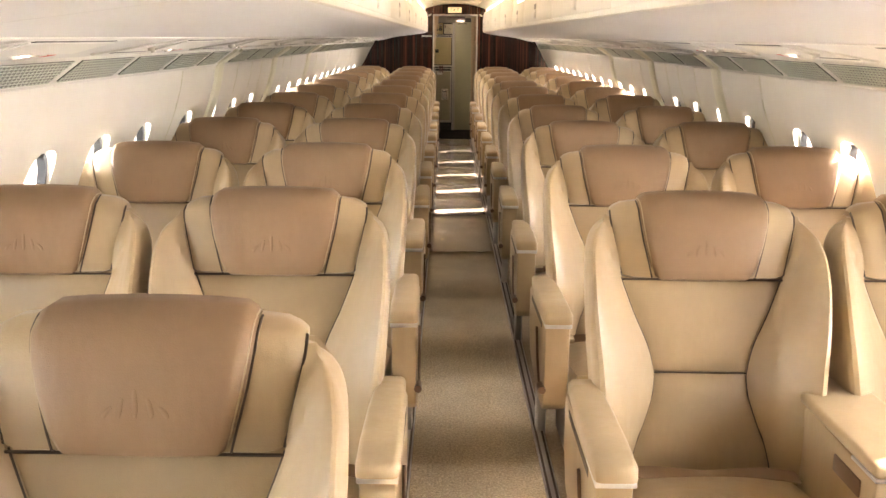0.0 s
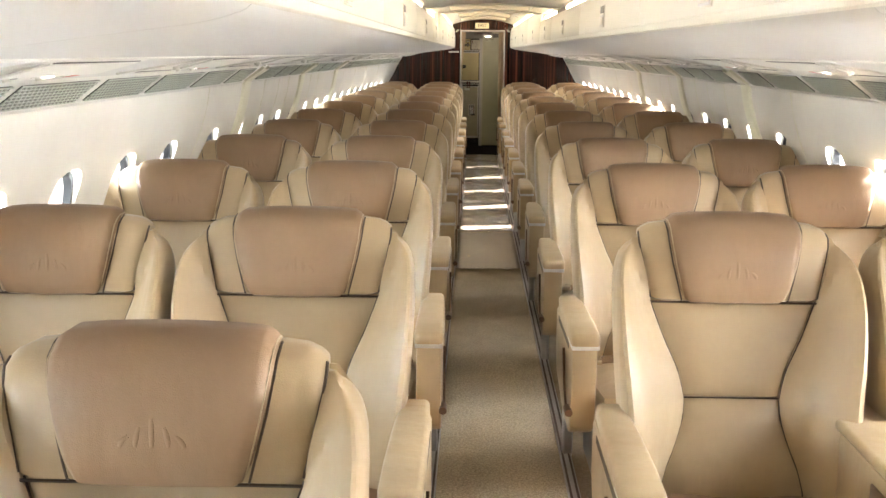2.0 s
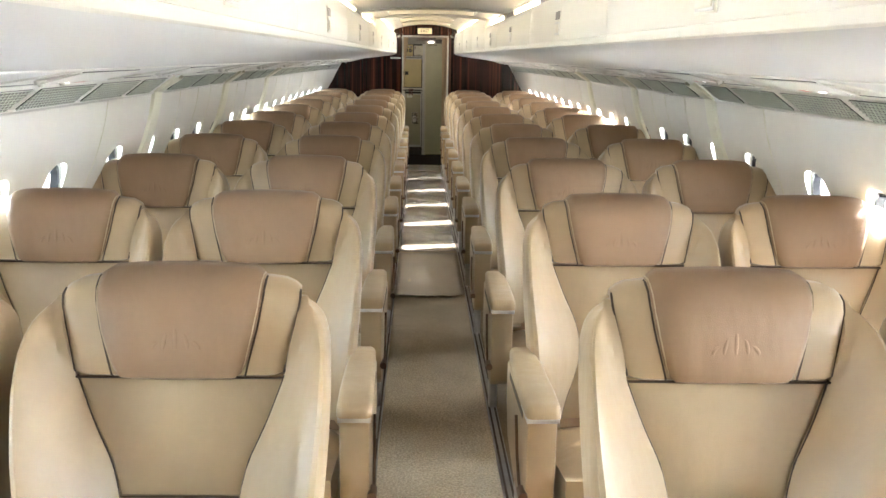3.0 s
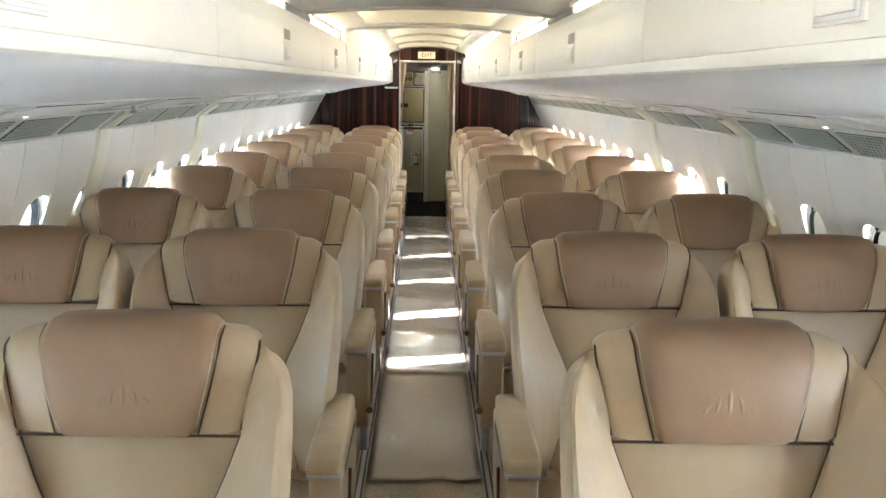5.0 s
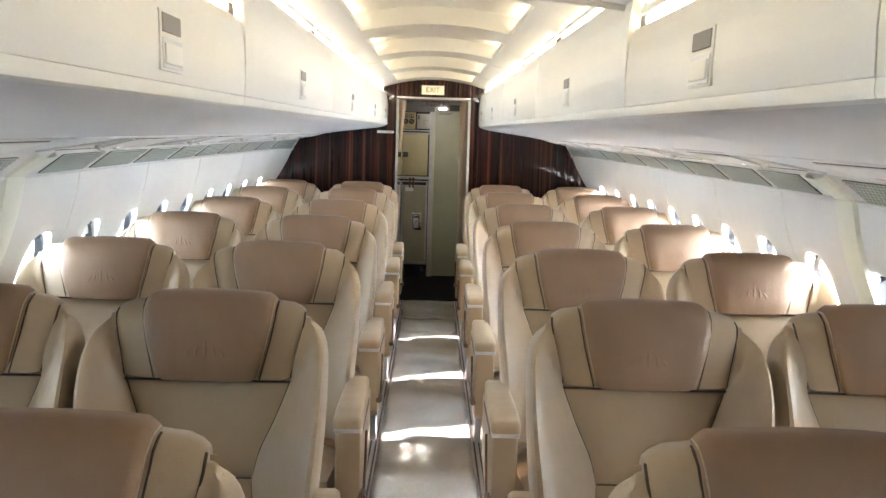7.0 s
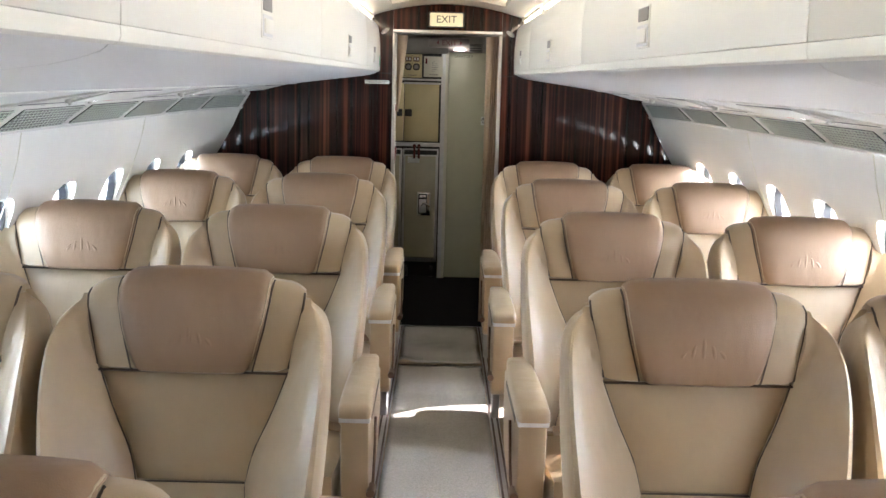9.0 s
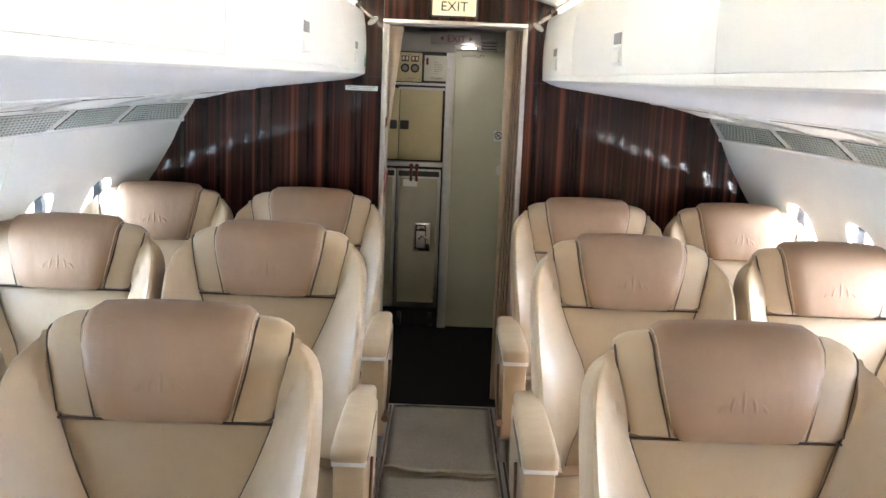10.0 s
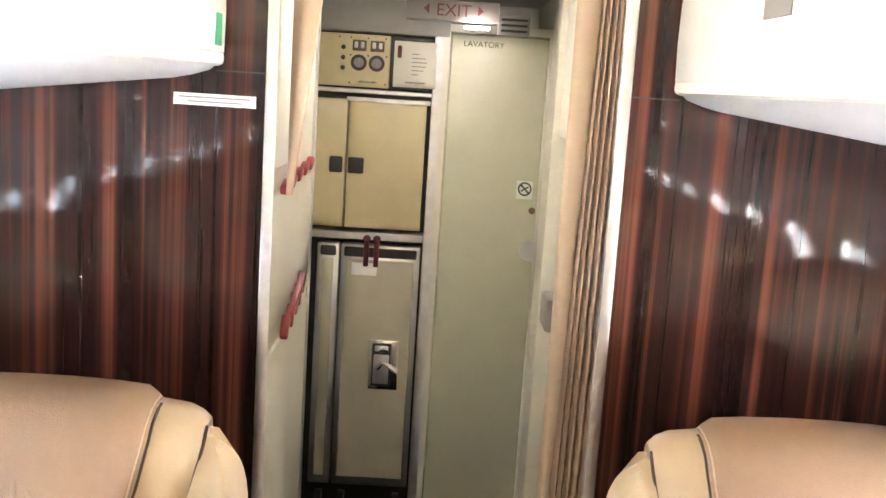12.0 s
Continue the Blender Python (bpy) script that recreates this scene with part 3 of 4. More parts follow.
# risers between the heights, each with a rounded lip along its lower edge
for yy, low, high in ((LIP, front_arch, mid_arch), (STEP, mid_arch, aft_arch)):
    lo = [bm.verts.new((x, yy, low(x))) for x in FX]
    hi = [bm.verts.new((x, yy, high(x))) for x in FX]
    for i in range(len(FX) - 1):
        bm.faces.new((lo[i], lo[i + 1], hi[i + 1], hi[i]))
    add_pipe(bm, [(x * 0.96, yy - 0.006, low(x * 0.96) - 0.003) for x in FX], 0.011, 8)
ceiling = tagged(part("ceiling", bm, M_CEIL), "arched cream cabin ceiling with lit recessed panels", "ceiling", kind="structure")
roof_shell = tagged(part("roof_shell", prism([(-1.75, 1.40), (-1.75, 1.95), (-1.2, 2.35), (1.2, 2.35), (1.75, 1.95), (1.75, 1.40), (1.70, 1.40), (1.70, 1.93), (1.18, 2.31), (-1.18, 2.31), (-1.70, 1.93), (-1.70, 1.40)], "y", Y0 - 0.1, 18.6), M_TRIM, smooth=False), "plain fuselage shell over the cabin", "fuselage", kind="structure")
for r0, r1, half, zf in RECESS:
    for s in (-1, 1):
        t = tagged(empty("cove_light", s * (half + 0.022), (r0 + r1) / 2, zf(half) + 0.026), "warm strip light hidden in a ceiling recess", "light", "cove lights")
        part("strip", box(-0.008, 0.008, -(r1 - r0) / 2 + 0.02, (r1 - r0) / 2 - 0.02, -0.004, 0.010), M_COVE, t)

# strip lights over the bins
TUBES = [(-0.6, 0.7, 0), (0.95, 2.2, 0), (2.45, 3.7, 0), (4.0, 5.25, 0), (5.55, 6.85, 0), (7.50, 8.82, 0), (8.95, 10.30, 1), (10.42, 11.75, 1), (11.87, 13.20, 1), (13.32, 14.40, 1), (14.50, 15.60, 1)]
for s in (-1, 1):
    for y0, y1, aft in TUBES:
        x, z = (0.478, 1.938) if aft else (0.472, 1.842)
        t = tagged(empty("strip_light", s * x, (y0 + y1) / 2, z), "bright white fluorescent tube above the lockers", "light", "strip lights")
        h = (y1 - y0) / 2
        bm = bmesh.new()
        add_cyl(bm, (0, -h + 0.04, 0), (0, h - 0.04, 0), 0.017, 12)
        part("tube", bm, M_TUBE, t, "glowing white tube")
        for e in (-1, 1):
            bm = bmesh.new()
            add_cyl(bm, (0, e * (h - 0.04), 0), (0, e * h, 0), 0.020, 12)
            part("end_cap", bm, M_TRIM, t)
        part("tray", box(s * 0.020 if s > 0 else -0.030, s * 0.030 if s > 0 else -0.020, -h, h, -0.02, 0.03), M_ALU, t, "metal light tray")
        # added strip, only there to block tube light from the ceiling beside it
        part("added_screen", box(min(-s * 0.030, -s * 0.024), max(-s * 0.030, -s * 0.024), -h, h, 0.009, 0.024), M_TRIM, t, "slim cream strip added to keep tube light off the ceiling")
    for y0, y1 in ((6.87, 7.46), (5.27, 5.53)):
        z = 1.838 if y1 < STEP else 1.93
        tagged(part("light_fairing", prism([(s * 0.452, z - 0.03), (s * 0.515, z - 0.03), (s * 0.515, z + 0.05), (s * 0.478, z + 0.045)], "y", y0, y1, 0.004), M_SIGNGREY), "dark grey fairing between two strip lights", "fairing", "light fairings", "structure")

# overhead lockers
SEAMS = [-1.6, -0.1, 1.8, 3.7, 5.6, 7.53, 8.77, 10.68, 12.68, 14.62, 15.70]


def locker(side, y0, y1):
    aft = y0 > 8.7
    top = 1.915 if aft else 1.818
    t = tagged(empty("overhead_locker", side * 0.42, (y0 + y1) / 2, 1.60), "cream overhead luggage locker with a closed door", "overhead locker", "overhead lockers")
    h, ox, oy, oz = (y1 - y0) / 2, 0.42, (y0 + y1) / 2, 1.60

    def put(outline, a, b, r=0.0):
        return prism([(side * (x - ox), z - oz) for x, z in outline], "y", a, b, r)

    ends = 1.335 - 0.117 * lerp(NARROW, min(y1, 15.4))
    body = [(0.470, 1.66), (0.440, 1.640), (0.428, 1.630), (0.440, 1.620), (0.47, 1.610), (0.505, 1.602), (0.72, 1.574), (0.95, 1.543), (ends, 1.478), (ends + 0.12, 1.55), (1.5, 1.75), (1.3, 2.1), (0.56, 2.1), (0.53, top), (0.455, top)]
    part("body", put(body, -h + 0.0015, h - 0.0015), M_UNDER, t, "pale grey locker body and underside")
    face = [(0.414, 1.652), (0.412, 1.72), (0.413, 1.79), (0.418, 1.85), (0.424, 1.89), (0.432, 1.915)] if aft else [(0.414, 1.652), (0.413, 1.70), (0.415, 1.755), (0.420, 1.795), (0.428, 1.818)]
    door = face + [(x + 0.024, z) for x, z in reversed(face)]
    part("door", put(door, -h + 0.002, h - 0.002, 0.0014), M_BIN, t, "cream curved locker door")
    lip = [(0.432, 1.6516), (0.4155, 1.6514), (0.4145, 1.639), (0.417, 1.632), (0.425, 1.628), (0.445, 1.629), (0.47, 1.6505)]
    part("lip", put(lip, -h + 0.001, h - 0.001), M_BIN, t, "rounded lower lip")
    strip = [(0.925, 1.5475), (0.925, 1.5435), (0.935, 1.540), (0.945, 1.5405), (0.95, 1.5445)]
    part("edge_strip", put(strip, -h, h), M_TRIM, t)
    # latch: recessed plate, paddle, small mark above
    lat = empty("latch")
    lat.parent = t
    lat.location = (side * (-0.0045 if aft else -0.004), 0.0, 0.120 if aft else 0.114)
    tilt = 0.0 if aft else -0.04
    lat.rotation_euler = (0, side * -tilt, 0)
    part("plate", box(-0.005, 0.005, -0.066, 0.066, -0.046, 0.046, 0.002), M_BIN, lat, "white latch plate")
    lo, hi = (-0.0065, 0.0) if side > 0 else (0.0, 0.0065)
    part("recess", box(lo, hi, -0.054, 0.054, 0.012, 0.041, 0.001, 1), M_STEEL, lat, "grey finger recess")
    part("lower_recess", box(lo, hi, -0.058, 0.058, -0.042, 0.004, 0.001, 1), M_UNDER, lat)
    lo, hi = (-0.010, 0.0) if side > 0 else (0.0, 0.010)
    part("paddle", box(lo, hi, -0.050, 0.050, -0.036, -0.004, 0.003), M_BIN, lat)
    return t


for side in (-1, 1):
    for a, b in zip(SEAMS, SEAMS[1:]):
        locker(side, a, b)


def service_unit(side, y):
    """Passenger service panel under the lockers: air nozzles, reading lamps, a red tag."""
    t = tagged(empty("reading_light_unit", side * 1.10, y, 1.5185), "white overhead unit with air nozzles and reading lamps", "overhead unit", "overhead units")
    t.rotation_euler = (0, side * radians(9.7), 0)
    part("plate", box(-0.16, 0.16, -0.30, 0.30, -0.007, 0.004, 0.003), M_TRIM, t)
    part("blind_slot", box(0.10 * side - 0.008, 0.10 * side + 0.008, -0.27, 0.1, -0.0085, -0.004, 0.001, 1), M_DARK, t, "black slot")
    flap = part("oxygen_flap", box(-0.055, 0.055, -0.26, 0.26, -0.003, 0.003, 0.002, 1), M_TRIM, t, "slightly sagging white flap")
    flap.matrix_basis = pose(-0.09 * side, 0, -0.013, 0, side * 5, 0)
    part("flap_gap", box(-0.145 * side - 0.012, -0.145 * side + 0.012, -0.25, 0.25, -0.0088, -0.004, 0.001, 1), M_DARK, t, "dark gap")
    for dy in (-0.16, 0.0):
        bm = bmesh.new()
        add_cyl(bm, (0, dy, -0.018), (0, dy, -0.004), 0.016, 14)
        add_cyl(bm, (0, dy, -0.024), (0, dy, -0.018), 0.008, 10)
        part("air_nozzle", bm, M_TRIM, t)
    for dy in (0.10, 0.2):
        bm = bmesh.new()
        add_cyl(bm, (0.02 * side, dy, -0.014), (0.02 * side, dy, -0.004), 0.024, 16, 0.028)
        ring = part("reading_lamp", bm, M_CHROME, t, "small chrome reading lamp")
        bm = bmesh.new()
        add_cyl(bm, (0.02 * side, dy, -0.0165), (0.02 * side, dy, -0.013), 0.013, 12)
        part("lens", bm, M_READ if dy < 0.15 else M_TRIM, ring)
    part("call_tag", box(0.03 * side - 0.015, 0.03 * side + 0.015, 0.235, 0.285, -0.016, -0.005, 0.002, 1), M_TAGRED, t, "small red tag")
    return t


ROW_PITCH, ROW_FIRST = 1.238, 1.927
for k in range(12):
    for side in (-1, 1):
        y = ROW_FIRST + ROW_PITCH * k - 0.55
        if y < 15.2:
            service_unit(side, y)

# ends of the cabin
tagged(part("wall_front", box(-1.75, 1.75, Y0 - 0.08, Y0, -0.1, 2.35), M_WALL), "plain cream wall closing the front of the cabin", "wall", kind="structure")
bulk = empty("wall_aft", 0, Y1, 0)
tagged(bulk, "glossy dark macassar veneer partition with a doorway", "partition", kind="structure")
for a, b in ((-1.70, -0.335), (0.335, 1.70)):
    part("veneer_panel", box(a, b, 0, 0.05, -0.05, 2.3), M_EBONY, bulk, "lacquered dark red-brown striped veneer", smooth=False)
    part("panel_joint", box(max(a, -0.43), min(b, 0.43), -0.0012, 0.001, 1.618, 1.621), M_INK, bulk, smooth=False)
part("veneer_panel", box(-0.333, 0.333, 0, 0.05, 1.888, 2.3), M_EBONY, bulk, smooth=False)

door_1 = tagged(empty("door_1", 0, Y1, 0), "open doorway in a silver metal frame to the galley", "doorway", kind="structure")
for s in (-1, 1):
    part("jamb", prism([(s * 0.337, -0.012), (s * 0.337, 0.055), (s * 0.324, 0.055), (s * 0.315, 0.0), (s * 0.315, -0.012)], "z", 0, 1.866, 0.002), M_ALU, door_1, "brushed metal door jamb")
part("head", box(-0.337, 0.337, -0.012, 0.055, 1.868, 1.888, 0.002), M_ALU, door_1)

sign = tagged(empty("exit_sign", -0.010, Y1 - 0.002, 1.951), "small lit cream EXIT sign above the doorway", "sign")
part("housing", box(-0.108, 0.108, -0.018, 0, -0.046, 0.046, 0.004), M_DARK, sign)
part("face", box(-0.101, 0.101, -0.022, -0.016, -0.040, 0.040, 0.002, 1), M_SIGN, sign, "cream lit face")
writing("letters", "EXIT", 0.062, M_INK, sign, pose(0, -0.0235, 0, 90), "black letters EXIT")

note = tagged(empty("notice_strip", -0.431, Y1 - 0.001, 1.565), "narrow white notice with two lines of tiny print", "notice")
part("card", box(-0.076, 0.076, -0.002, 0, -0.011, 0.011), M_PAPER, note)
for dz, w in ((0.004, 0.066), (-0.004, 0.05)):
    part("print_bar", box(-w, w, -0.003, -0.002, dz - 0.0012, dz + 0.0012), M_SIGNGREY, note, smooth=False)
for s in (-1, 1):
    lamp = tagged(empty("corner_lamp", s * 0.385, Y1 - 0.004, 1.875), "small pale oval marker lamp on the veneer", "lamp", "marker lamps")
    bm = bmesh.new()
    bmesh.ops.create_uvsphere(bm, u_segments=14, v_segments=8, radius=0.03, matrix=pose(0, 0, 0, 0, s * 35, 0) @ Matrix.Diagonal((1.0, 0.45, 0.45, 1)))
    part("lens", bm, M_TRIM, lamp)
tagged(part("green_sticker", box(-0.4165, -0.4105, 15.615, 15.659, 1.663, 1.719), M_GREEN, smooth=False), "small green and white sticker on the locker end", "sticker")


# ------------------------------------------------------------------ seats
OUTER = [(0.34, 0.285), (0.45, 0.300), (0.60, 0.316), (0.74, 0.326), (0.84, 0.330), (0.92, 0.330), (0.96, 0.328), (0.99, 0.323), (1.02, 0.314), (1.04, 0.304), (1.053, 0.294), (1.06, 0.284)]
INNER = [(0.36, 0.20), (0.44, 0.180), (0.50, 0.155), (0.57, 0.134), (0.626, 0.130), (0.70, 0.148), (0.79, 0.19), (0.885, 0.226), (0.95, 0.238), (1.0, 0.250), (1.05, 0.259), (1.092, 0.262)]
SPINE = [(0.30, -0.185), (0.42, -0.170), (0.50, -0.150), (0.58, -0.128), (0.65, -0.112), (0.80, -0.082), (0.90, -0.060), (1.0, -0.030), (1.12, 0.005)]


def spine(z):
    return lerp(SPINE, z)


WING = [(0.34, 0.095), (0.45, 0.135), (0.60, 0.158), (0.75, 0.155), (0.88, 0.138), (0.95, 0.118), (1.0, 0.090), (1.03, 0.062), (1.05, 0.036), (1.06, 0.018)]


def wing_mesh(s):
    """A side wing: slants forward from the middle panel to a rounded ridge and turns back down its outer side."""
    bm = bmesh.new()
    prof = [(0.0, 0.04), (0.08, 0.12), (0.25, 0.32), (0.45, 0.58), (0.64, 0.82), (0.76, 0.94), (0.86, 1.0), (0.93, 0.965), (0.98, 0.83), (1.0, 0.55), (1.0, 0.2), (0.99, -0.15), (0.95, -0.42), (0.86, -0.58), (0.0, -0.58)]
    n, rows = 26, []
    for j in range(n + 1):
        z = 0.34 + (1.06 - 0.34) * (1 - (1 - j / n) ** 1.35)
        xi, xo, d = lerp(INNER, z) + 0.001, lerp(OUTER, z), lerp(WING, z)
        fall = 0.02 * max(0.0, (z - 0.96) / 0.10) ** 2
        hug = min(1.0, max(0.0, (z - 0.85) / 0.16))
        hug = 0.50 * hug * hug * (3 - 2 * hug)
        rows.append([bm.verts.new((s * (xi + (xo - xi) * u), spine(z) - 0.004 - d * (max(f, hug) if i < 6 else f), z - fall * u * u)) for i, (u, f) in enumerate(prof)])
    m = len(prof)
    for p, q in zip(rows, rows[1:]):
        for i in range(m):
            bm.faces.new((p[i], p[(i + 1) % m], q[(i + 1) % m], q[i]))
    bm.faces.new(rows[0])
    z = 1.062
    tip = bm.verts.new((s * (lerp(INNER, z) + 0.016), spine(z) - 0.012, z))
    for i in range(m):
        bm.faces.new((rows[-1][i], rows[-1][(i + 1) % m], tip))
    bmesh.ops.recalc_face_normals(bm, faces=bm.faces[:])
    return bm


def back_parts(t):
    """Backrest: shell, two side wings, two middle panels, headrest with a darker centre pad, dark seams."""
    bm = bmesh.new()
    add_pillow(bm, lambda z: -lerp(OUTER, z) + 0.012, lambda z: lerp(OUTER, z) - 0.012, 0.30, 1.06, lambda z: spine(z) + 0.03, 0.0, lambda z: lerp([(0.3, 0.05), (0.7, 0.065), (0.88, 0.085), (0.97, 0.08), (1.02, 0.055), (1.06, 0.012)], z), 10, 18)
    back = part("backrest", bm, M_TAN, t, "tan leather reclining backrest")
    for s in (-1, 1):
        part("side_wing", wing_mesh(s), M_TAN, back)
    bm = bmesh.new()
    add_pillow(bm, lambda z: -lerp(INNER, z), lambda z: lerp(INNER, z), 0.628, 0.890, lambda z: spine(z) + 0.004, 0.016, 0.08, 8, 10, 4)
    part("upper_panel", bm, M_TAN, back)
    bm = bmesh.new()
    add_pillow(bm, lambda z: -lerp(INNER, z), lambda z: lerp(INNER, z), 0.31, 0.624, lambda z: spine(z) + 0.002, 0.024, 0.08, 8, 10, 3)
    part("lower_panel", bm, M_TAN, back)
    head = [(-0.074, 0.891, 0.227), (-0.092, 0.899, 0.230), (-0.088, 0.93, 0.236), (-0.074, 1.0, 0.250), (-0.062, 1.052, 0.259), (-0.044, 1.086, 0.262), (-0.010, 1.104, 0.260), (0.035, 1.102, 0.257), (0.066, 1.078, 0.254), (0.078, 1.0, 0.25), (0.078, 0.92, 0.24)]
    bm = add_loft(bmesh.new(), head, 0.014, sag=0.016)
    hr = part("headrest", bm, M_TAN, t, "tan leather headrest")
    pad = [(-0.088, 0.8895, 0.139), (-0.104, 0.896, 0.141), (-0.113, 0.93, 0.150), (-0.108, 1.0, 0.167), (-0.096, 1.057, 0.177), (-0.072, 1.099, 0.181), (-0.028, 1.124, 0.182), (0.030, 1.123, 0.181), (0.074, 1.098, 0.178), (0.088, 1.03, 0.175), (0.088, 0.95, 0.17)]
    bm = add_loft(bmesh.new(), pad, 0.022, sag=0.006)
    part("centre_pad", bm, M_BROWN, hr, "darker brown leather centre pad")
    for s in (-1, 1):
        run = [0.6 + 0.4 * k for k in range(19)]
        part("pad_welt", add_pipe(bmesh.new(), [on_loft(pad, 0.022, 0.006, s * 0.975 * lerp(list(enumerate(p[2] for p in pad)), k), k, -0.0002) for k in run], 0.0018, 5), M_PALEPIPE, hr, "pale leather welt")
        part("pad_seam", add_pipe(bmesh.new(), [on_loft(head, 0.014, 0.016, s * (0.0035 + lerp([(z, w) for y, z, w in pad[1:7]], head[min(int(k), 9)][1] * (1 - k % 1) + head[min(int(k) + 1, 10)][1] * (k % 1))), k, -0.0004) for k in run[:15]], 0.0027, 5), M_PIPE, hr)
        part("head_seam", add_pipe(bmesh.new(), [on_loft(head, 0.014, 0.016, s * 0.995 * lerp(list(enumerate(p[2] for p in head)), k), k, 0.0006) for k in run[:14]], 0.0030, 5), M_PIPE, hr, "dark brown seam")
        part("wing_seam", add_pipe(bmesh.new(), [(s * (lerp(INNER, z) + 0.001), spine(z) - 0.006, z) for z in [0.34 + 0.55 * k / 12 for k in range(13)]], 0.0029, 5), M_PIPE, back, "dark brown seam")
        part("stitch_line", add_pipe(bmesh.new(), [(s * (lerp(INNER, z) + (lerp(OUTER, z) - lerp(INNER, z)) * 0.93), spine(z) - 0.004 - lerp(WING, z) * 0.963, z) for z in [0.45 + 0.57 * k / 14 for k in range(15)]], 0.0010, 4), M_PALEPIPE, back)
    part("lumbar_seam", add_pipe(bmesh.new(), [(-0.130 + 0.260 * k / 6, spine(0.626) - 0.005, 0.626) for k in range(7)], 0.0022, 5), M_PIPE, back)
    part("neck_seam", add_pipe(bmesh.new(), [(-0.227 + 0.454 * k / 8, -0.082, 0.8885) for k in range(9)], 0.0032, 5), M_PIPE, back)
    for dx, h in ((-0.050, 0.25), (-0.026, 0.45), (0.0, 0.66), (0.026, 0.45), (0.050, 0.25)):
        part("embossed_mark", add_pipe(bmesh.new(), [on_loft(pad, 0.022, 0.006, dx * (1 - 0.25 * (k / 6) ** 2), 2.45 + h * k / 6, -0.0056 - 0.0010 * abs(k / 3 - 1)) for k in range(7)], 0.0074, 10), M_BROWN, hr)


def cushion_mesh(x0, x1, y0, y1, z0, z1, rise=0.02, nx=10, ny=10):
    bm = bmesh.new()
    rows = []
    for j in range(ny + 1):
        v = j / ny
        row = []
        for i in range(nx + 1):
            u = i / nx
            e = (1 - abs(2 * u - 1) ** 6) * (1 - abs(2 * v - 1) ** 6)
            z = z1 - 0.095 * v - 0.035 + (0.035 + rise * (1 - (2 * u - 1) ** 2) * (1 - (2 * v - 1) ** 2)) * e
            row.append(bm.verts.new((x0 + (x1 - x0) * u, y0 + (y1 - y0) * v - (0.02 * e if j == 0 else 0), z)))
        rows.append(row)
    for a, b in zip(rows, rows[1:]):
        for i in range(nx):
            bm.faces.new((a[i], a[i + 1], b[i + 1], b[i]))
    rim = [*rows[0], *[r[-1] for r in rows[1:]], *rows[-1][-2::-1], *[r[0] for r in rows[-2:0:-1]]]
    low = [bm.verts.new((v.co.x, v.co.y, z0)) for v in rim]
    for i in range(len(rim)):
        j = (i + 1) % len(rim)
        bm.faces.new((rim[i], low[i], low[j], rim[j]))
    bm.faces.new(low)
    return bm


def arm(t, s, lever):
    """Armrest on side s: leather box, padded top, metal band, slot, lever."""
    c = s * 0.339
    a = part("armrest", prism([(-0.735, 0.570), (-0.728, 0.40), (-0.705, 0.27), (-0.66, 0.235), (-0.42, 0.25), (-0.20, 0.31), (-0.14, 0.42), (-0.14, 0.570)], "x", c - 0.044, c + 0.044, 0.012), M_TAN, t, "tan leather armrest box")
    bm = bmesh.new()
    rows = []
    for y, w, top in ((-0.762, 0.036, 0.604), (-0.755, 0.046, 0.616), (-0.740, 0.050, 0.624), (-0.60, 0.051, 0.628), (-0.40, 0.048, 0.628), (-0.24, 0.043, 0.626), (-0.17, 0.040, 0.620), (-0.155, 0.034, 0.606)):
        pts = [(-w, 0.584), (-w, top - 0.014), (-w + 0.005, top - 0.005), (-w + 0.014, top), (w - 0.014, top), (w - 0.005, top - 0.005), (w, top - 0.014), (w, 0.584)]
        rows.append([bm.verts.new((c + x, y, z)) for x, z in pts])
    for p, q in zip(rows, rows[1:]):
        for i in range(8):
            bm.faces.new((p[i], p[(i + 1) % 8], q[(i + 1) % 8], q[i]))
    bm.faces.new(rows[0]), bm.faces.new(rows[-1][::-1])
    part("arm_pad", bm, M_TAN, a, "padded tan leather top")
    part("metal_band", box(c - 0.0475, c + 0.0475, -0.751, -0.60, 0.566, 0.584, 0.003), M_ALU, a, "polished metal band")
    part("slot", box(c - 0.0455 if lever < 0 else c + 0.0425, c - 0.0425 if lever < 0 else c + 0.0455, -0.62, -0.24, 0.535, 0.555, 0.0), M_PIPE, a, smooth=False)
    part("leg_panel", prism([(-0.66, 0.25), (-0.63, 0.012), (-0.26, 0.012), (-0.22, 0.30)], "x", c - s * 0.085 - 0.02, c - s * 0.085 + 0.02, 0.004), M_STEEL, a, "dark under-seat leg panel")
    part("floor_foot", box(c - 0.018, c + 0.018, -0.30, -0.22, -0.012, 0.26, 0.006, 1), M_ALU, a, "silver floor bracket")
    if lever:
        bm = bmesh.new()
        add_pipe(bm, [(c + lever * 0.05, -0.50, 0.50), (c + lever * 0.052, -0.57, 0.40), (c + lever * 0.053, -0.64, 0.35), (c + lever * 0.054, -0.69, 0.335)], 0.005, 6)
        add_cyl(bm, (c + lever * 0.050, -0.675, 0.335), (c + lever * 0.050, -0.735, 0.335), 0.014, 10)
        part("lever", bm, M_WOODKNOB, a, "brown recline lever")
    return a


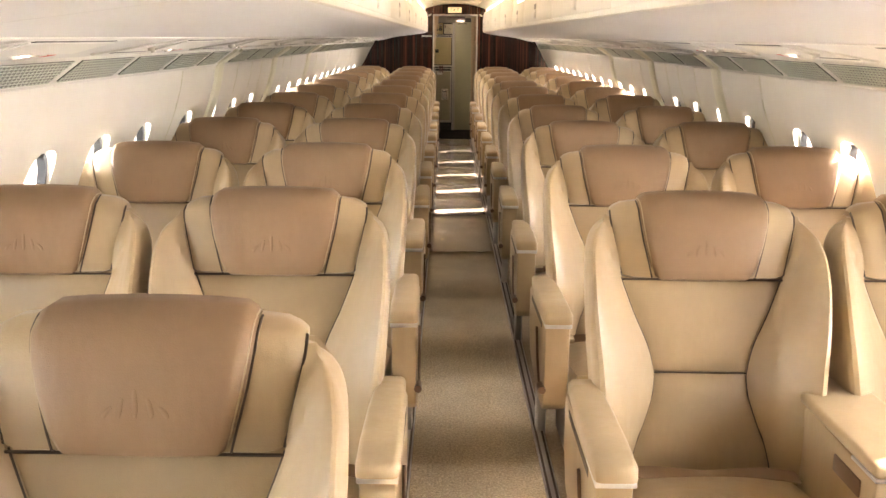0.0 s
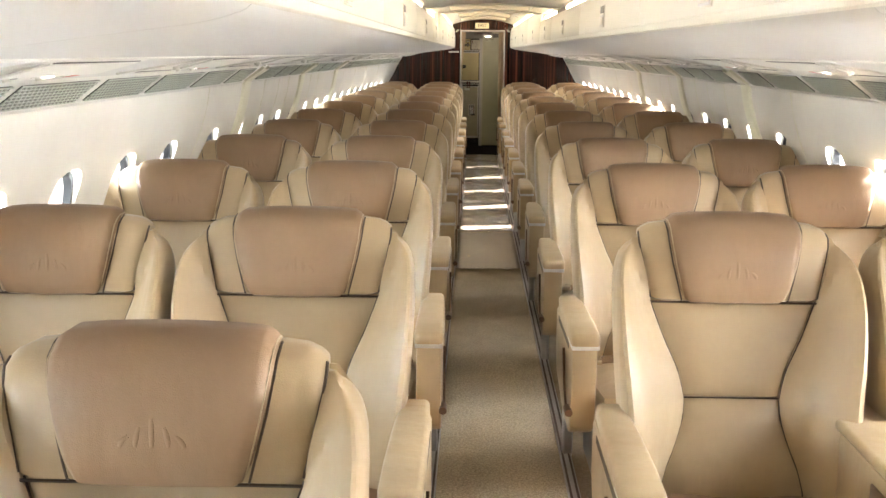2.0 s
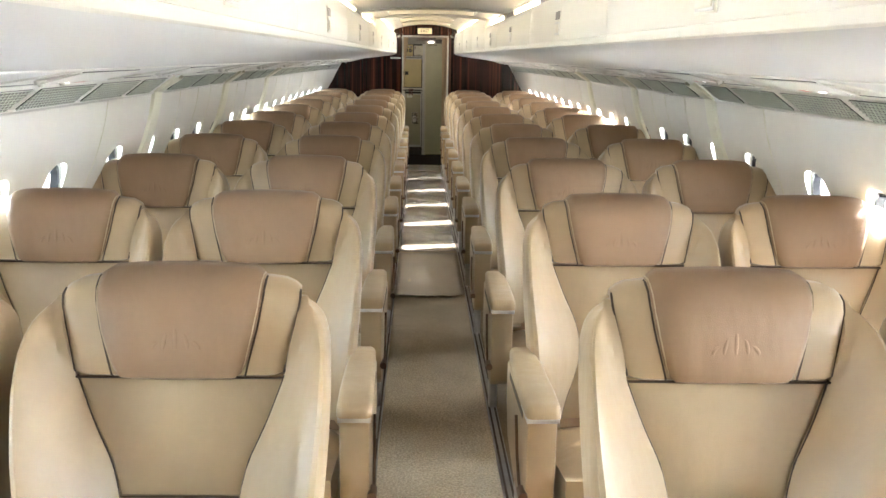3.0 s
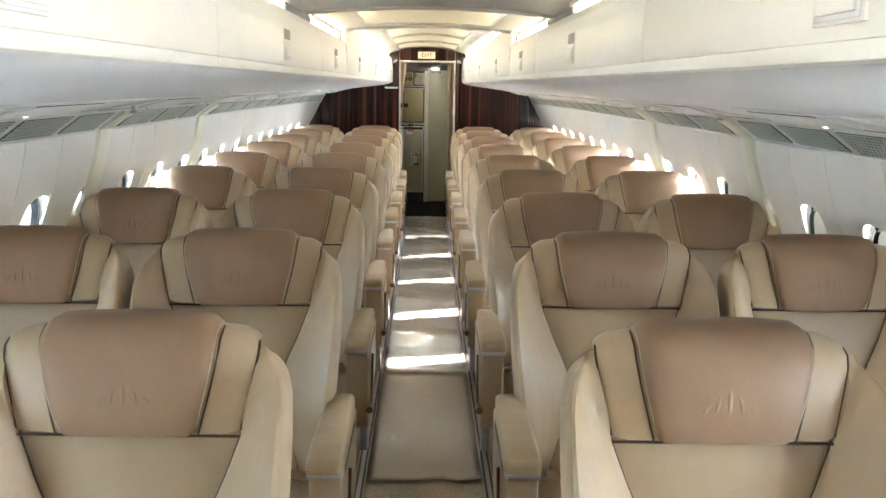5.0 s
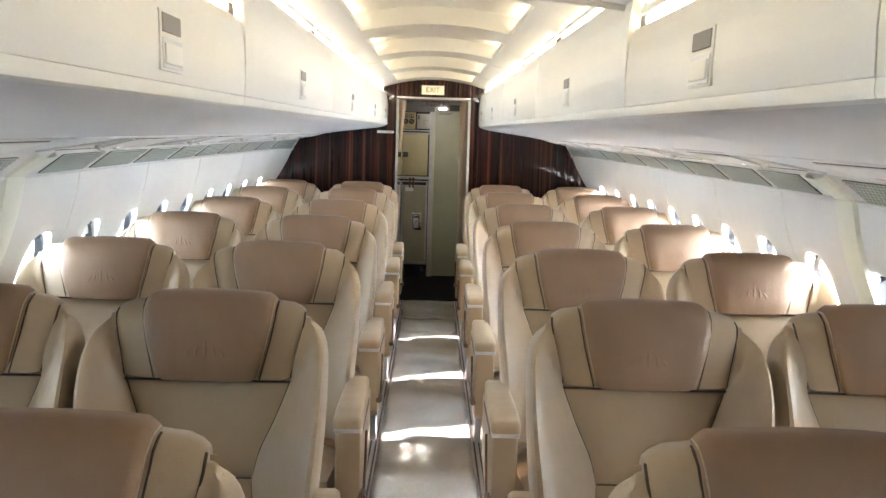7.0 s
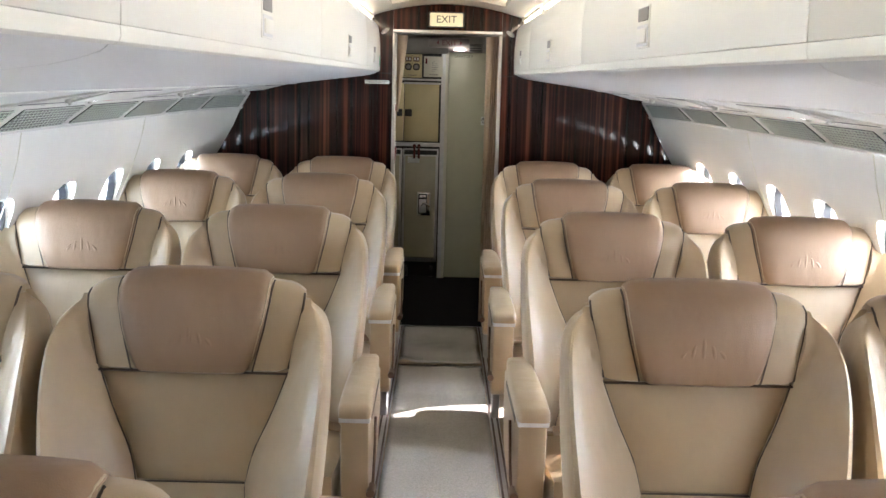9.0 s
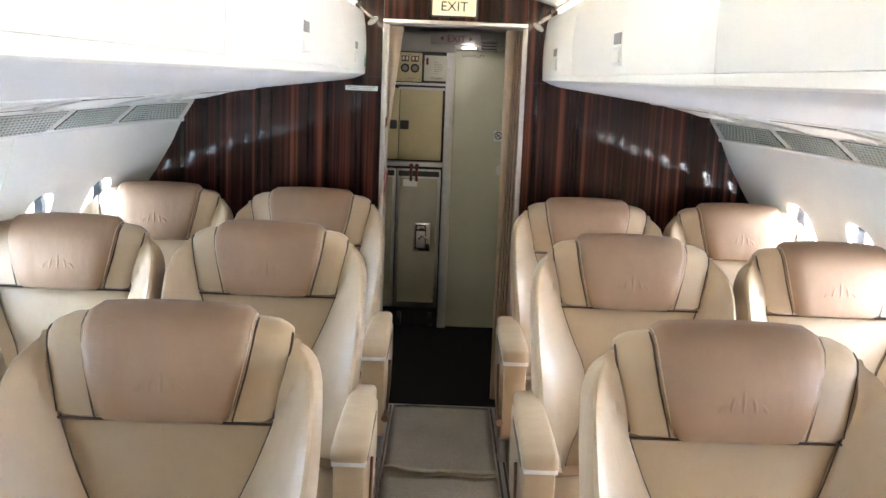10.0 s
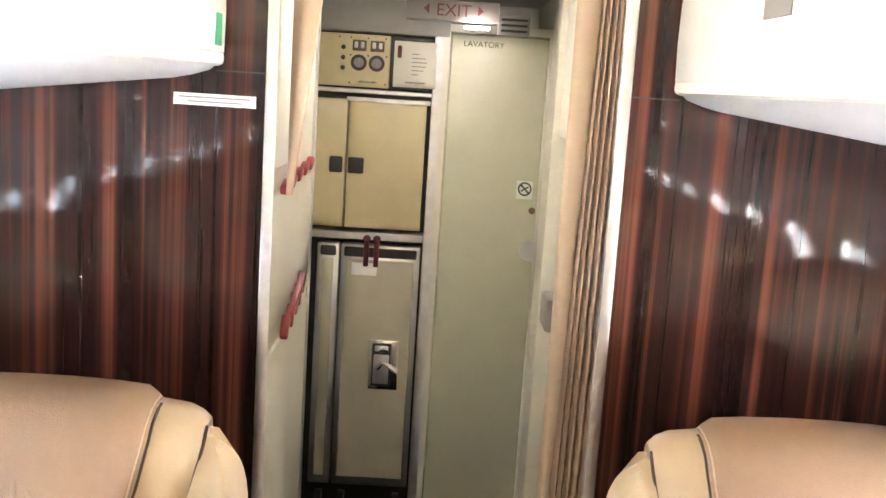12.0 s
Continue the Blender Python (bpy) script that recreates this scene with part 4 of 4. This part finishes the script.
def passenger_seat(aisle):
    """One seat that looks towards -y; aisle: the side (-1 or 1) on which its own armrest stands."""
    t = empty("passenger_seat")
    back_parts(t)
    part("seat_cushion", cushion_mesh(-0.275, 0.275, -0.79, -0.13, 0.27, 0.445), M_TAN, t, "tan leather seat cushion")
    part("seat_pan", box(-0.28, 0.28, -0.76, -0.08, 0.235, 0.285, 0.008), M_SHELL, t)
    for x in (-0.2, 0.2):
        for y in (-0.66, -0.24):
            part("leg", box(x - 0.018, x + 0.018, y - 0.03, y + 0.03, 0.0, 0.24, 0.006, 1), M_ALU, t, "grey metal leg")
        part("floor_shoe", box(x - 0.026, x + 0.026, -0.72, -0.18, -0.012, 0.014, 0.005, 1), M_STEEL, t)
    arm(t, aisle, aisle)
    # lap belt in the crease of cushion and back
    bm = bmesh.new()
    prev = None
    for k in range(17):
        u = k / 16
        x = -0.262 + 0.524 * u
        y = -0.262 - 0.02 * math.sin(u * math.pi) + 0.006 * math.sin(u * 11)
        z = 0.362 + 0.020 * math.sin(u * math.pi) + 0.006 * math.sin(u * 9)
        cur = [bm.verts.new((x, y - 0.020, z)), bm.verts.new((x, y + 0.018, z + 0.016)), bm.verts.new((x, y + 0.018, z + 0.019)), bm.verts.new((x, y - 0.020, z + 0.003))]
        if prev:
            for i in range(4):
                bm.faces.new((prev[i], prev[(i + 1) % 4], cur[(i + 1) % 4], cur[i]))
        prev = cur
    b = part("lap_belt", bm, M_BELT, t, "brown webbing lap belt")
    part("buckle", box(-0.275, -0.215, -0.300, -0.245, 0.372, 0.394, 0.005), M_CHROME, b, "chrome buckle")
    return t


def console():
    """Wide armrest between two seats, with a wood-coloured grip."""
    t = empty("centre_console")
    part("box", prism([(-0.735, 0.578), (-0.735, 0.30), (-0.62, 0.20), (-0.30, 0.20), (-0.13, 0.34), (-0.13, 0.585)], "x", -0.092, 0.092, 0.012), M_TAN, t, "tan leather console box")
    part("top", box(-0.100, 0.100, -0.748, -0.10, 0.585, 0.618, 0.012, 3), M_TAN, t, "padded top")
    part("band", box(-0.096, 0.096, -0.74, -0.60, 0.574, 0.584, 0.002, 1), M_ALU, t)
    for s in (-1, 1):
        part("grip", box(s * 0.093 - 0.004, s * 0.093 + 0.004, -0.66, -0.50, 0.50, 0.545, 0.004), M_WOODKNOB, t, "dark brown wooden grip")
    return t


AISLE_X, WINDOW_X = 0.607, 1.296
seats = {}
for side in (-1, 1):
    for place in ("aisle", "window"):
        arm_side = -side if place == "aisle" else side
        seats[side, place] = passenger_seat(arm_side)
        tagged(seats[side, place], "tan leather seat with brown headrest pad " + ("beside the aisle" if place == "aisle" else "beside the window"), "airliner seat", "passenger seats")
middle = tagged(console(), "tan leather console armrest between two seats", "armrest console", "seat consoles")
rng = random.Random(7)
used = set()
for k in range(12):
    y = ROW_FIRST + ROW_PITCH * k - (0.19 if k == 11 else 0.0)
    for side in (-1, 1):
        if side > 0 and k == 0:
            continue
        for place, x in (("aisle", AISLE_X), ("window", WINDOW_X)):
            dy = rng.uniform(-0.012, 0.012)
            narrow = 0.035 * lerp(NARROW, y) if place == "window" else 0.0
            m = pose(side * (x - narrow), y + dy, 0, 0, 0, rng.uniform(-0.6, 0.6))
            if (side, place) not in used:
                seats[side, place].matrix_basis = m
                used.add((side, place))
            else:
                copy_thing(seats[side, place], m)
        m = pose(side * (AISLE_X + WINDOW_X) / 2, y, 0)
        if "console" not in used:
            middle.matrix_basis = m
            used.add("console")
        else:
            copy_thing(middle, m)

# ------------------------------------------------------------------ galley behind the doorway
GY = 17.37
for name, b, mat, label in (
        ("wall_galley_left", (-0.62, -0.56, 15.77, 18.5, -0.05, 2.3), M_GALLEYWHITE, "cream galley side wall"),
        ("wall_galley_right", (0.372, 0.42, 15.77, 18.5, -0.05, 2.3), M_GALLEYWHITE, "cream galley side wall"),
        ("wall_galley_aft", (-0.62, 0.45, 17.9, 17.96, -0.05, 2.3), M_GALLEYWHITE, "plain wall closing the galley"),
        ("ceiling_galley", (-0.62, 0.45, 15.77, 18.5, 1.945, 2.0), M_GALLEYWHITE, "cream galley ceiling")):
    tagged(part(name, box(*b), mat), label, "wall" if "wall" in name else "ceiling", kind="structure")

unit = tagged(empty("galley_cabinet", -0.46, 16.28, 0), "tall cream galley cabinet with red latches beside the doorway", "galley cabinet")
part("carcass", box(-0.10, 0.095, -0.44, 0.42, 0.0, 1.945, 0.006), M_GALLEYWHITE, unit)
part("metal_edge", box(0.088, 0.104, 0.40, 0.425, 0.0, 1.945, 0.002, 1), M_ALU, unit)
part("upper_door", box(0.09, 0.106, -0.35, 0.16, 1.42, 1.80, 0.006), M_GALLEYWHITE, unit)
part("lower_door", box(0.09, 0.104, -0.35, 0.36, 0.10, 1.0, 0.006), M_GALLEYWHITE, unit)
part("mid_door", box(0.09, 0.103, -0.35, 0.36, 1.06, 1.36, 0.006), M_GALLEYWHITE, unit)
for dy, z, ang in ((-0.22, 1.375, 15), (-0.13, 1.378, 15), (-0.02, 1.385, 15), (0.09, 1.39, 15), (0.2, 1.395, 15), (-0.15, 1.035, 50), (-0.07, 1.045, 50), (0.0, 1.06, 50), (0.06, 1.07, 50), (0.12, 1.09, 50)):
    bm = bmesh.new()
    add_box(bm, -0.006, 0.014, -0.030, 0.030, -0.010, 0.010, 0.005)
    l = part("turn_latch", bm, M_RED, unit, "red turning latch")
    l.matrix_basis = pose(0.112, dy, z, ang, 0, 0)

frame_unit = tagged(empty("galley_rack", -0.19, GY, 0), "metal-framed galley rack holding cupboard and trolleys", "galley rack")
part("side_post", box(0.155, 0.205, -0.01, 0.4, 0.0, 1.90, 0.003, 1), M_ALU, frame_unit, "metal post")
part("side_post", box(-0.37, -0.34, -0.01, 0.4, 0.0, 1.90, 0.003, 1), M_ALU, frame_unit)
part("shelf", box(-0.33, 0.155, -0.015, 0.4, 1.060, 1.088, 0.003, 1), M_ALU, frame_unit, "metal shelf edge")
part("shelf", box(-0.33, 0.155, -0.012, 0.4, 1.575, 1.590, 0.003, 1), M_ALU, frame_unit)
part("top_board", box(-0.37, 0.205, -0.012, 0.4, 1.785, 1.90, 0.004), M_LATCHGREY, frame_unit, "grey header board")
part("dark_back", box(-0.33, 0.155, 0.06, 0.09, 0.0, 1.785), M_DARK, frame_unit)
for x in (0.0, 0.036):
    bm = bmesh.new()
    add_cyl(bm, (x - 0.045, -0.022, 1.065), (x - 0.045, -0.012, 1.065), 0.014, 14)
    add_box(bm, x - 0.054, x - 0.036, -0.030, -0.014, 0.965, 1.062, 0.004)
    part("retainer", bm, M_MAROON, frame_unit, "dark red turn button")

cup = tagged(empty("galley_cupboard", -0.185, GY, 1.33), "yellowish cream galley cupboard with black finger pulls", "cupboard")
part("door", box(-0.135, 0.135, -0.014, 0.05, -0.228, 0.222, 0.004), M_GALLEY, cup)
part("door", box(-0.33, -0.141, -0.014, 0.05, -0.228, 0.222, 0.004), M_GALLEY, cup)
for x0, x1 in ((-0.131, -0.075), (-0.196, -0.150)):
    part("pull", box(x0, x1, -0.018, -0.010, -0.035, 0.022, 0.006), M_DARK, cup, "black recessed pull")
part("top_rail", box(-0.145, 0.148, -0.018, 0.0, 0.216, 0.232, 0.002, 1), M_ALU, cup)


def trolley(x, w, label):
    t = tagged(empty("service_trolley", x, GY, 0.03), label, "trolley", "galley trolleys")
    part("body", box(-w, w, 0.0, 0.05, 0.10, 1.01, 0.006), M_ALU, t, "metal trolley body")
    part("panel", box(-w + 0.020, w - 0.020, -0.008, 0.01, 0.135, 0.955, 0.004), M_TROLLEY, t, "cream trolley panel")
    part("handle_slot", box(-w + 0.012, w - 0.012, -0.004, 0.004, 0.965, 1.0, 0.004, 1), M_DARK, t, "black handle slot")
    for s in (-1, 1):
        bm = bmesh.new()
        add_cyl(bm, (s * (w - 0.04) - 0.012, 0.03, 0.018), (s * (w - 0.04) + 0.012, 0.03, 0.018), 0.045, 14)
        part("castor", bm, M_DARK, t)
    return t


tr = trolley(-0.185, 0.142, "cream and metal galley trolley with a chrome latch")
latch = part("latch_plate", box(-0.022, 0.088, -0.014, -0.006, 0.48, 0.665, 0.004), M_CHROME, tr, "chrome latch plate")
part("latch_well", box(-0.012, 0.060, -0.0155, -0.012, 0.494, 0.655, 0.006), M_DARK, latch)
part("latch_inner", box(-0.004, 0.053, -0.0175, -0.013, 0.502, 0.612, 0.004), M_ALU, latch)
part("latch_bar", box(-0.002, 0.050, -0.020, -0.013, 0.622, 0.646, 0.004), M_CHROME, latch)
bm = bmesh.new()
add_pipe(bm, [(0.012, -0.022, 0.56), (0.03, -0.030, 0.585), (0.055, -0.032, 0.575), (0.082, -0.030, 0.555)], 0.009, 8)
part("latch_handle", bm, M_CHROME, latch, "bright lever")
part("label_plate", box(-0.10, -0.01, -0.011, -0.007, 0.90, 0.945, 0.001, 1), M_PAPER, tr, "worn white label")
trolley(-0.372, 0.04, "edge of a second galley trolley")

ovenpanel = tagged(empty("control_panel", -0.295, GY, 1.685), "cream galley control panel with round dials and switches", "control panel")
part("plate", box(-0.145, 0.105, -0.012, 0.05, -0.088, 0.092, 0.003), M_GALLEY, ovenpanel)
for x, z in ((-0.03, 0.08), (0.03, 0.08), (0.09, 0.08), (-0.03, -0.075), (0.095, -0.075), (0.031, 0.02), (0.095, 0.02), (-0.03, 0.02), (-0.07, 0.08)):
    bm = bmesh.new()
    add_cyl(bm, (x, -0.0135, z), (x, -0.011, z), 0.0032, 8)
    part("screw", bm, M_DARK, ovenpanel)
for x, z, r in ((0.0, -0.005, 0.024), (0.062, -0.005, 0.024)):
    bm = bmesh.new()
    add_cyl(bm, (x, -0.016, z), (x, -0.011, z), r + 0.004, 20)
    d = part("dial", bm, M_DARK, ovenpanel, "black rotary timer dial")
    bm = bmesh.new()
    add_cyl(bm, (x, -0.030, z), (x, -0.015, z), r * 0.7, 16)
    add_box(bm, x - 0.003, x + 0.003, -0.036, -0.028, z - r * 0.7, z + r * 0.7, 0.001, 1)
    part("knob", bm, M_SIGNGREY, d)
for x in (0.0, 0.062):
    part("switch_plate", box(x - 0.024, x + 0.024, -0.016, -0.011, 0.035, 0.072, 0.002, 1), M_WOODKNOB, ovenpanel)
    for dx in (-0.011, 0.011):
        part("switch", box(x + dx - 0.006, x + dx + 0.006, -0.026, -0.015, 0.045, 0.066, 0.002, 1), M_PAPER, ovenpanel)
for z in (0.045, 0.01, -0.025):
    bm = bmesh.new()
    add_cyl(bm, (-0.055, -0.018, z), (-0.055, -0.011, z), 0.008, 10)
    part("button", bm, M_DARK, ovenpanel)
bm = bmesh.new()
add_pipe(bm, [(0.0, -0.012, -0.07), (0.004, -0.026, -0.07), (0.06, -0.026, -0.07), (0.064, -0.012, -0.07)], 0.003, 6)
part("pull_bar", bm, M_CHROME, ovenpanel)

hatch = tagged(empty("galley_hatch", -0.10, GY, 1.685), "white hatch with printed instructions and a chrome pull", "hatch")
part("surround", box(-0.082, 0.082, -0.004, 0.05, -0.09, 0.09, 0.003, 1), M_DARK, hatch)
part("door", box(-0.074, 0.074, -0.014, 0.0, -0.08, 0.078, 0.003), M_GALLEYWHITE, hatch)
for k, w in enumerate((0.018, 0.034, 0.038, 0.036, 0.03, 0.018)):
    part("print_bar", box(-0.012, -0.012 + w * 1.4, -0.0155, -0.0135, 0.034 - 0.014 * k, 0.037 - 0.014 * k), M_SIGNGREY, hatch, smooth=False)
part("switch", box(-0.062, -0.048, -0.020, -0.013, 0.02, 0.062, 0.002, 1), M_REDINK, hatch)
bm = bmesh.new()
add_pipe(bm, [(-0.03, -0.013, -0.062), (-0.028, -0.028, -0.062), (0.036, -0.028, -0.062), (0.038, -0.013, -0.062)], 0.0035, 6)
part("pull_bar", bm, M_CHROME, hatch)

lav = tagged(empty("door_2", 0.195, GY + 0.01, 0), "pale greenish lavatory door, closed", "door", kind="structure")
part("leaf", box(-0.172, 0.166, -0.012, 0.03, 0.01, 1.80, 0.004), M_LAVDOOR, lav)
part("door_frame", box(-0.20, -0.174, -0.02, 0.05, 0.0, 1.83, 0.003, 1), M_GALLEYWHITE, lav)
part("door_frame", box(0.166, 0.19, -0.02, 0.05, 0.0, 1.83, 0.003, 1), M_GALLEYWHITE, lav)
part("head_rail", box(-0.20, 0.19, -0.02, 0.05, 1.805, 1.835, 0.003, 1), M_GALLEYWHITE, lav)
writing("letters", "LAVATORY", 0.028, M_INK, lav, pose(-0.06, -0.0145, 1.768, 90), "black letters LAVATORY")
nos = part("sign_plate", box(0.09, 0.148, -0.015, -0.011, 1.24, 1.305, 0.001, 1), M_PAPER, lav, "small white no-smoking plate")
bm = bmesh.new()
add_pipe(bm, [(0.119 + 0.022 * math.cos(a), -0.017, 1.276 + 0.022 * math.sin(a)) for a in [2 * math.pi * k / 20 for k in range(21)]], 0.003, 6)
add_pipe(bm, [(0.104, -0.017, 1.291), (0.134, -0.017, 1.261)], 0.003, 6)
add_pipe(bm, [(0.106, -0.017, 1.268), (0.132, -0.017, 1.284)], 0.0025, 6)
part("ring_mark", bm, M_INK, nos)
bm = bmesh.new()
add_cyl(bm, (0.150, -0.03, 1.055), (0.150, -0.012, 1.055), 0.036, 20)
part("door_knob", bm, M_ALU, lav, "round metal knob")
bm = bmesh.new()
add_cyl(bm, (0.150, -0.02, 1.20), (0.150, -0.012, 1.20), 0.012, 12)
part("lock_bolt", bm, M_WOODKNOB, lav)

ex2 = tagged(empty("galley_exit_sign", 0.02, 17.2, 1.866), "grey sign with red EXIT lettering and two arrows", "sign")
part("housing", box(-0.155, 0.15, -0.02, 0.03, -0.036, 0.030, 0.004), M_SIGNGREY, ex2)
writing("letters", "EXIT", 0.056, M_REDINK, ex2, pose(0, -0.0225, -0.004, 90), "dark red letters EXIT")
for s in (-1, 1):
    bm = bmesh.new()
    add_prism(bm, [(s * 0.098, 0.0), (s * 0.08, 0.017), (s * 0.08, -0.017)], "y", -0.0225, -0.0205)
    part("arrow", bm, M_REDINK, ex2, smooth=False)
lampg = tagged(empty("galley_lamp", 0.10, 17.18, 1.813), "small bright lamp over the lavatory door", "lamp")
part("lens", box(-0.040, 0.040, -0.02, 0.02, -0.004, 0.004, 0.002), M_READ, lampg)
lampc = tagged(empty("galley_ceiling_lamp", -0.20, 16.35, 1.938), "round white lamp in the galley ceiling", "lamp")
bm = bmesh.new()
add_cyl(bm, (0, 0, 0.004), (0, 0, -0.012), 0.05, 20)
part("lens", bm, M_GALLEYLAMP, lampc)
bm = bmesh.new()
add_cyl(bm, (0, 0, 0.006), (0, 0, -0.006), 0.065, 20)
part("bezel", bm, M_ALU, lampc)

louvre = tagged(empty("air_louvre", 0.222, 17.2, 1.828), "dark air louvre in the galley ceiling corner", "air vent")
part("casing", box(-0.052, 0.052, -0.01, 0.06, -0.032, 0.034, 0.004), M_SIGNGREY, louvre)
for k in range(3):
    part("slat", box(-0.044, 0.044, -0.016, -0.008, -0.022 + 0.018 * k, -0.014 + 0.018 * k, 0.002, 1), M_DARK, louvre)

post = tagged(empty("partition_post", 0.335, 16.62, 0), "cream partition edge with a dark handset holder", "partition", kind="structure")
part("edge", box(-0.03, 0.036, -0.02, 0.02, 0.0, 1.945, 0.004), M_GALLEYWHITE, post)
part("cover_panel", box(-0.012, 0.036, -0.60, -0.02, 1.50, 1.86, 0.006), M_GALLEYWHITE, post)
part("holder", box(-0.006, 0.03, -0.26, -0.14, 1.36, 1.44, 0.006), M_DARK, post, "black handset holder")
part("bracket", box(-0.045, 0.03, -0.30, -0.18, 1.01, 1.10, 0.012), M_SIGNGREY, post)


def curtain(name, top, foot, y, z0, z1, depth, folds, mat, label):
    """A drawn curtain: rounded pleats with sharp creases between the x pairs at its top and its foot."""
    bm = bmesh.new()
    per, m = 7, 18
    grid = []
    for j in range(m + 1):
        v = j / m
        z = z1 + (z0 - z1) * v
        xa, xb = top[0] + (foot[0] - top[0]) * v, top[1] + (foot[1] - top[1]) * v
        row = []
        for i in range(folds * per + 1):
            u = i / (folds * per)
            f = (u * folds) % 1.0
            bulge = math.sin(math.pi * f) ** 0.7 if 0 < f < 1 else 0.0
            sway = 0.003 * math.sin(3.1 * v + 5 * u) if 0 < u < 1 else 0.0
            row.append((xa + (xb - xa) * u + sway, y - depth * bulge, z))
        row += [(xb, y + 0.02, z), (xa, y + 0.02, z)]
        grid.append([bm.verts.new(p) for p in row])
    k = len(grid[0])
    for a, b in zip(grid, grid[1:]):
        for i in range(k):
            bm.faces.new((a[i], a[(i + 1) % k], b[(i + 1) % k], b[i]))
    bm.faces.new(grid[0]), bm.faces.new(grid[-1][::-1])
    return tagged(part(name, bm, mat), label, "curtain", "galley curtains")


curtain("curtain", (0.346, 0.298), (0.346, 0.256), 15.86, 0.02, 1.862, 0.020, 5, M_CURTAIN, "brown pleated curtain drawn aside at the doorway")
curtain("curtain", (-0.314, -0.248), (-0.314, -0.304), 15.86, 1.38, 1.862, 0.010, 1, M_CURTAINLIGHT, "tan curtain gathered at the top of the doorway")
curtain("curtain", (0.297, 0.247), (0.255, 0.250), 15.862, 0.02, 1.862, 0.014, 1, M_CURTAINLIGHT, "tan leading edge of the drawn curtain")
tagged(part("curtain_rail", box(-0.31, 0.31, 15.85, 15.87, 1.865, 1.885, 0.003, 1), M_ALU), "slim metal curtain rail", "rail", kind="structure")

# outside
tagged(part("ground", box(-400, 400, -400, 400, -2.3, -2.2), M_APRON), "pale concrete apron outside the windows", "ground", kind="structure")
for s in (-1, 1):
    part("wing", prism([(5.25, 2.27), (5.6, 2.41), (6.6, 2.51), (8.4, 2.43), (9.7, 2.28), (9.7, 2.25), (8.1, 2.20), (6.4, 2.19), (5.4, 2.23)], "x", s * 1.35, s * 12.0), M_TRIM, roof_shell, "plain white high wing", smooth=False)
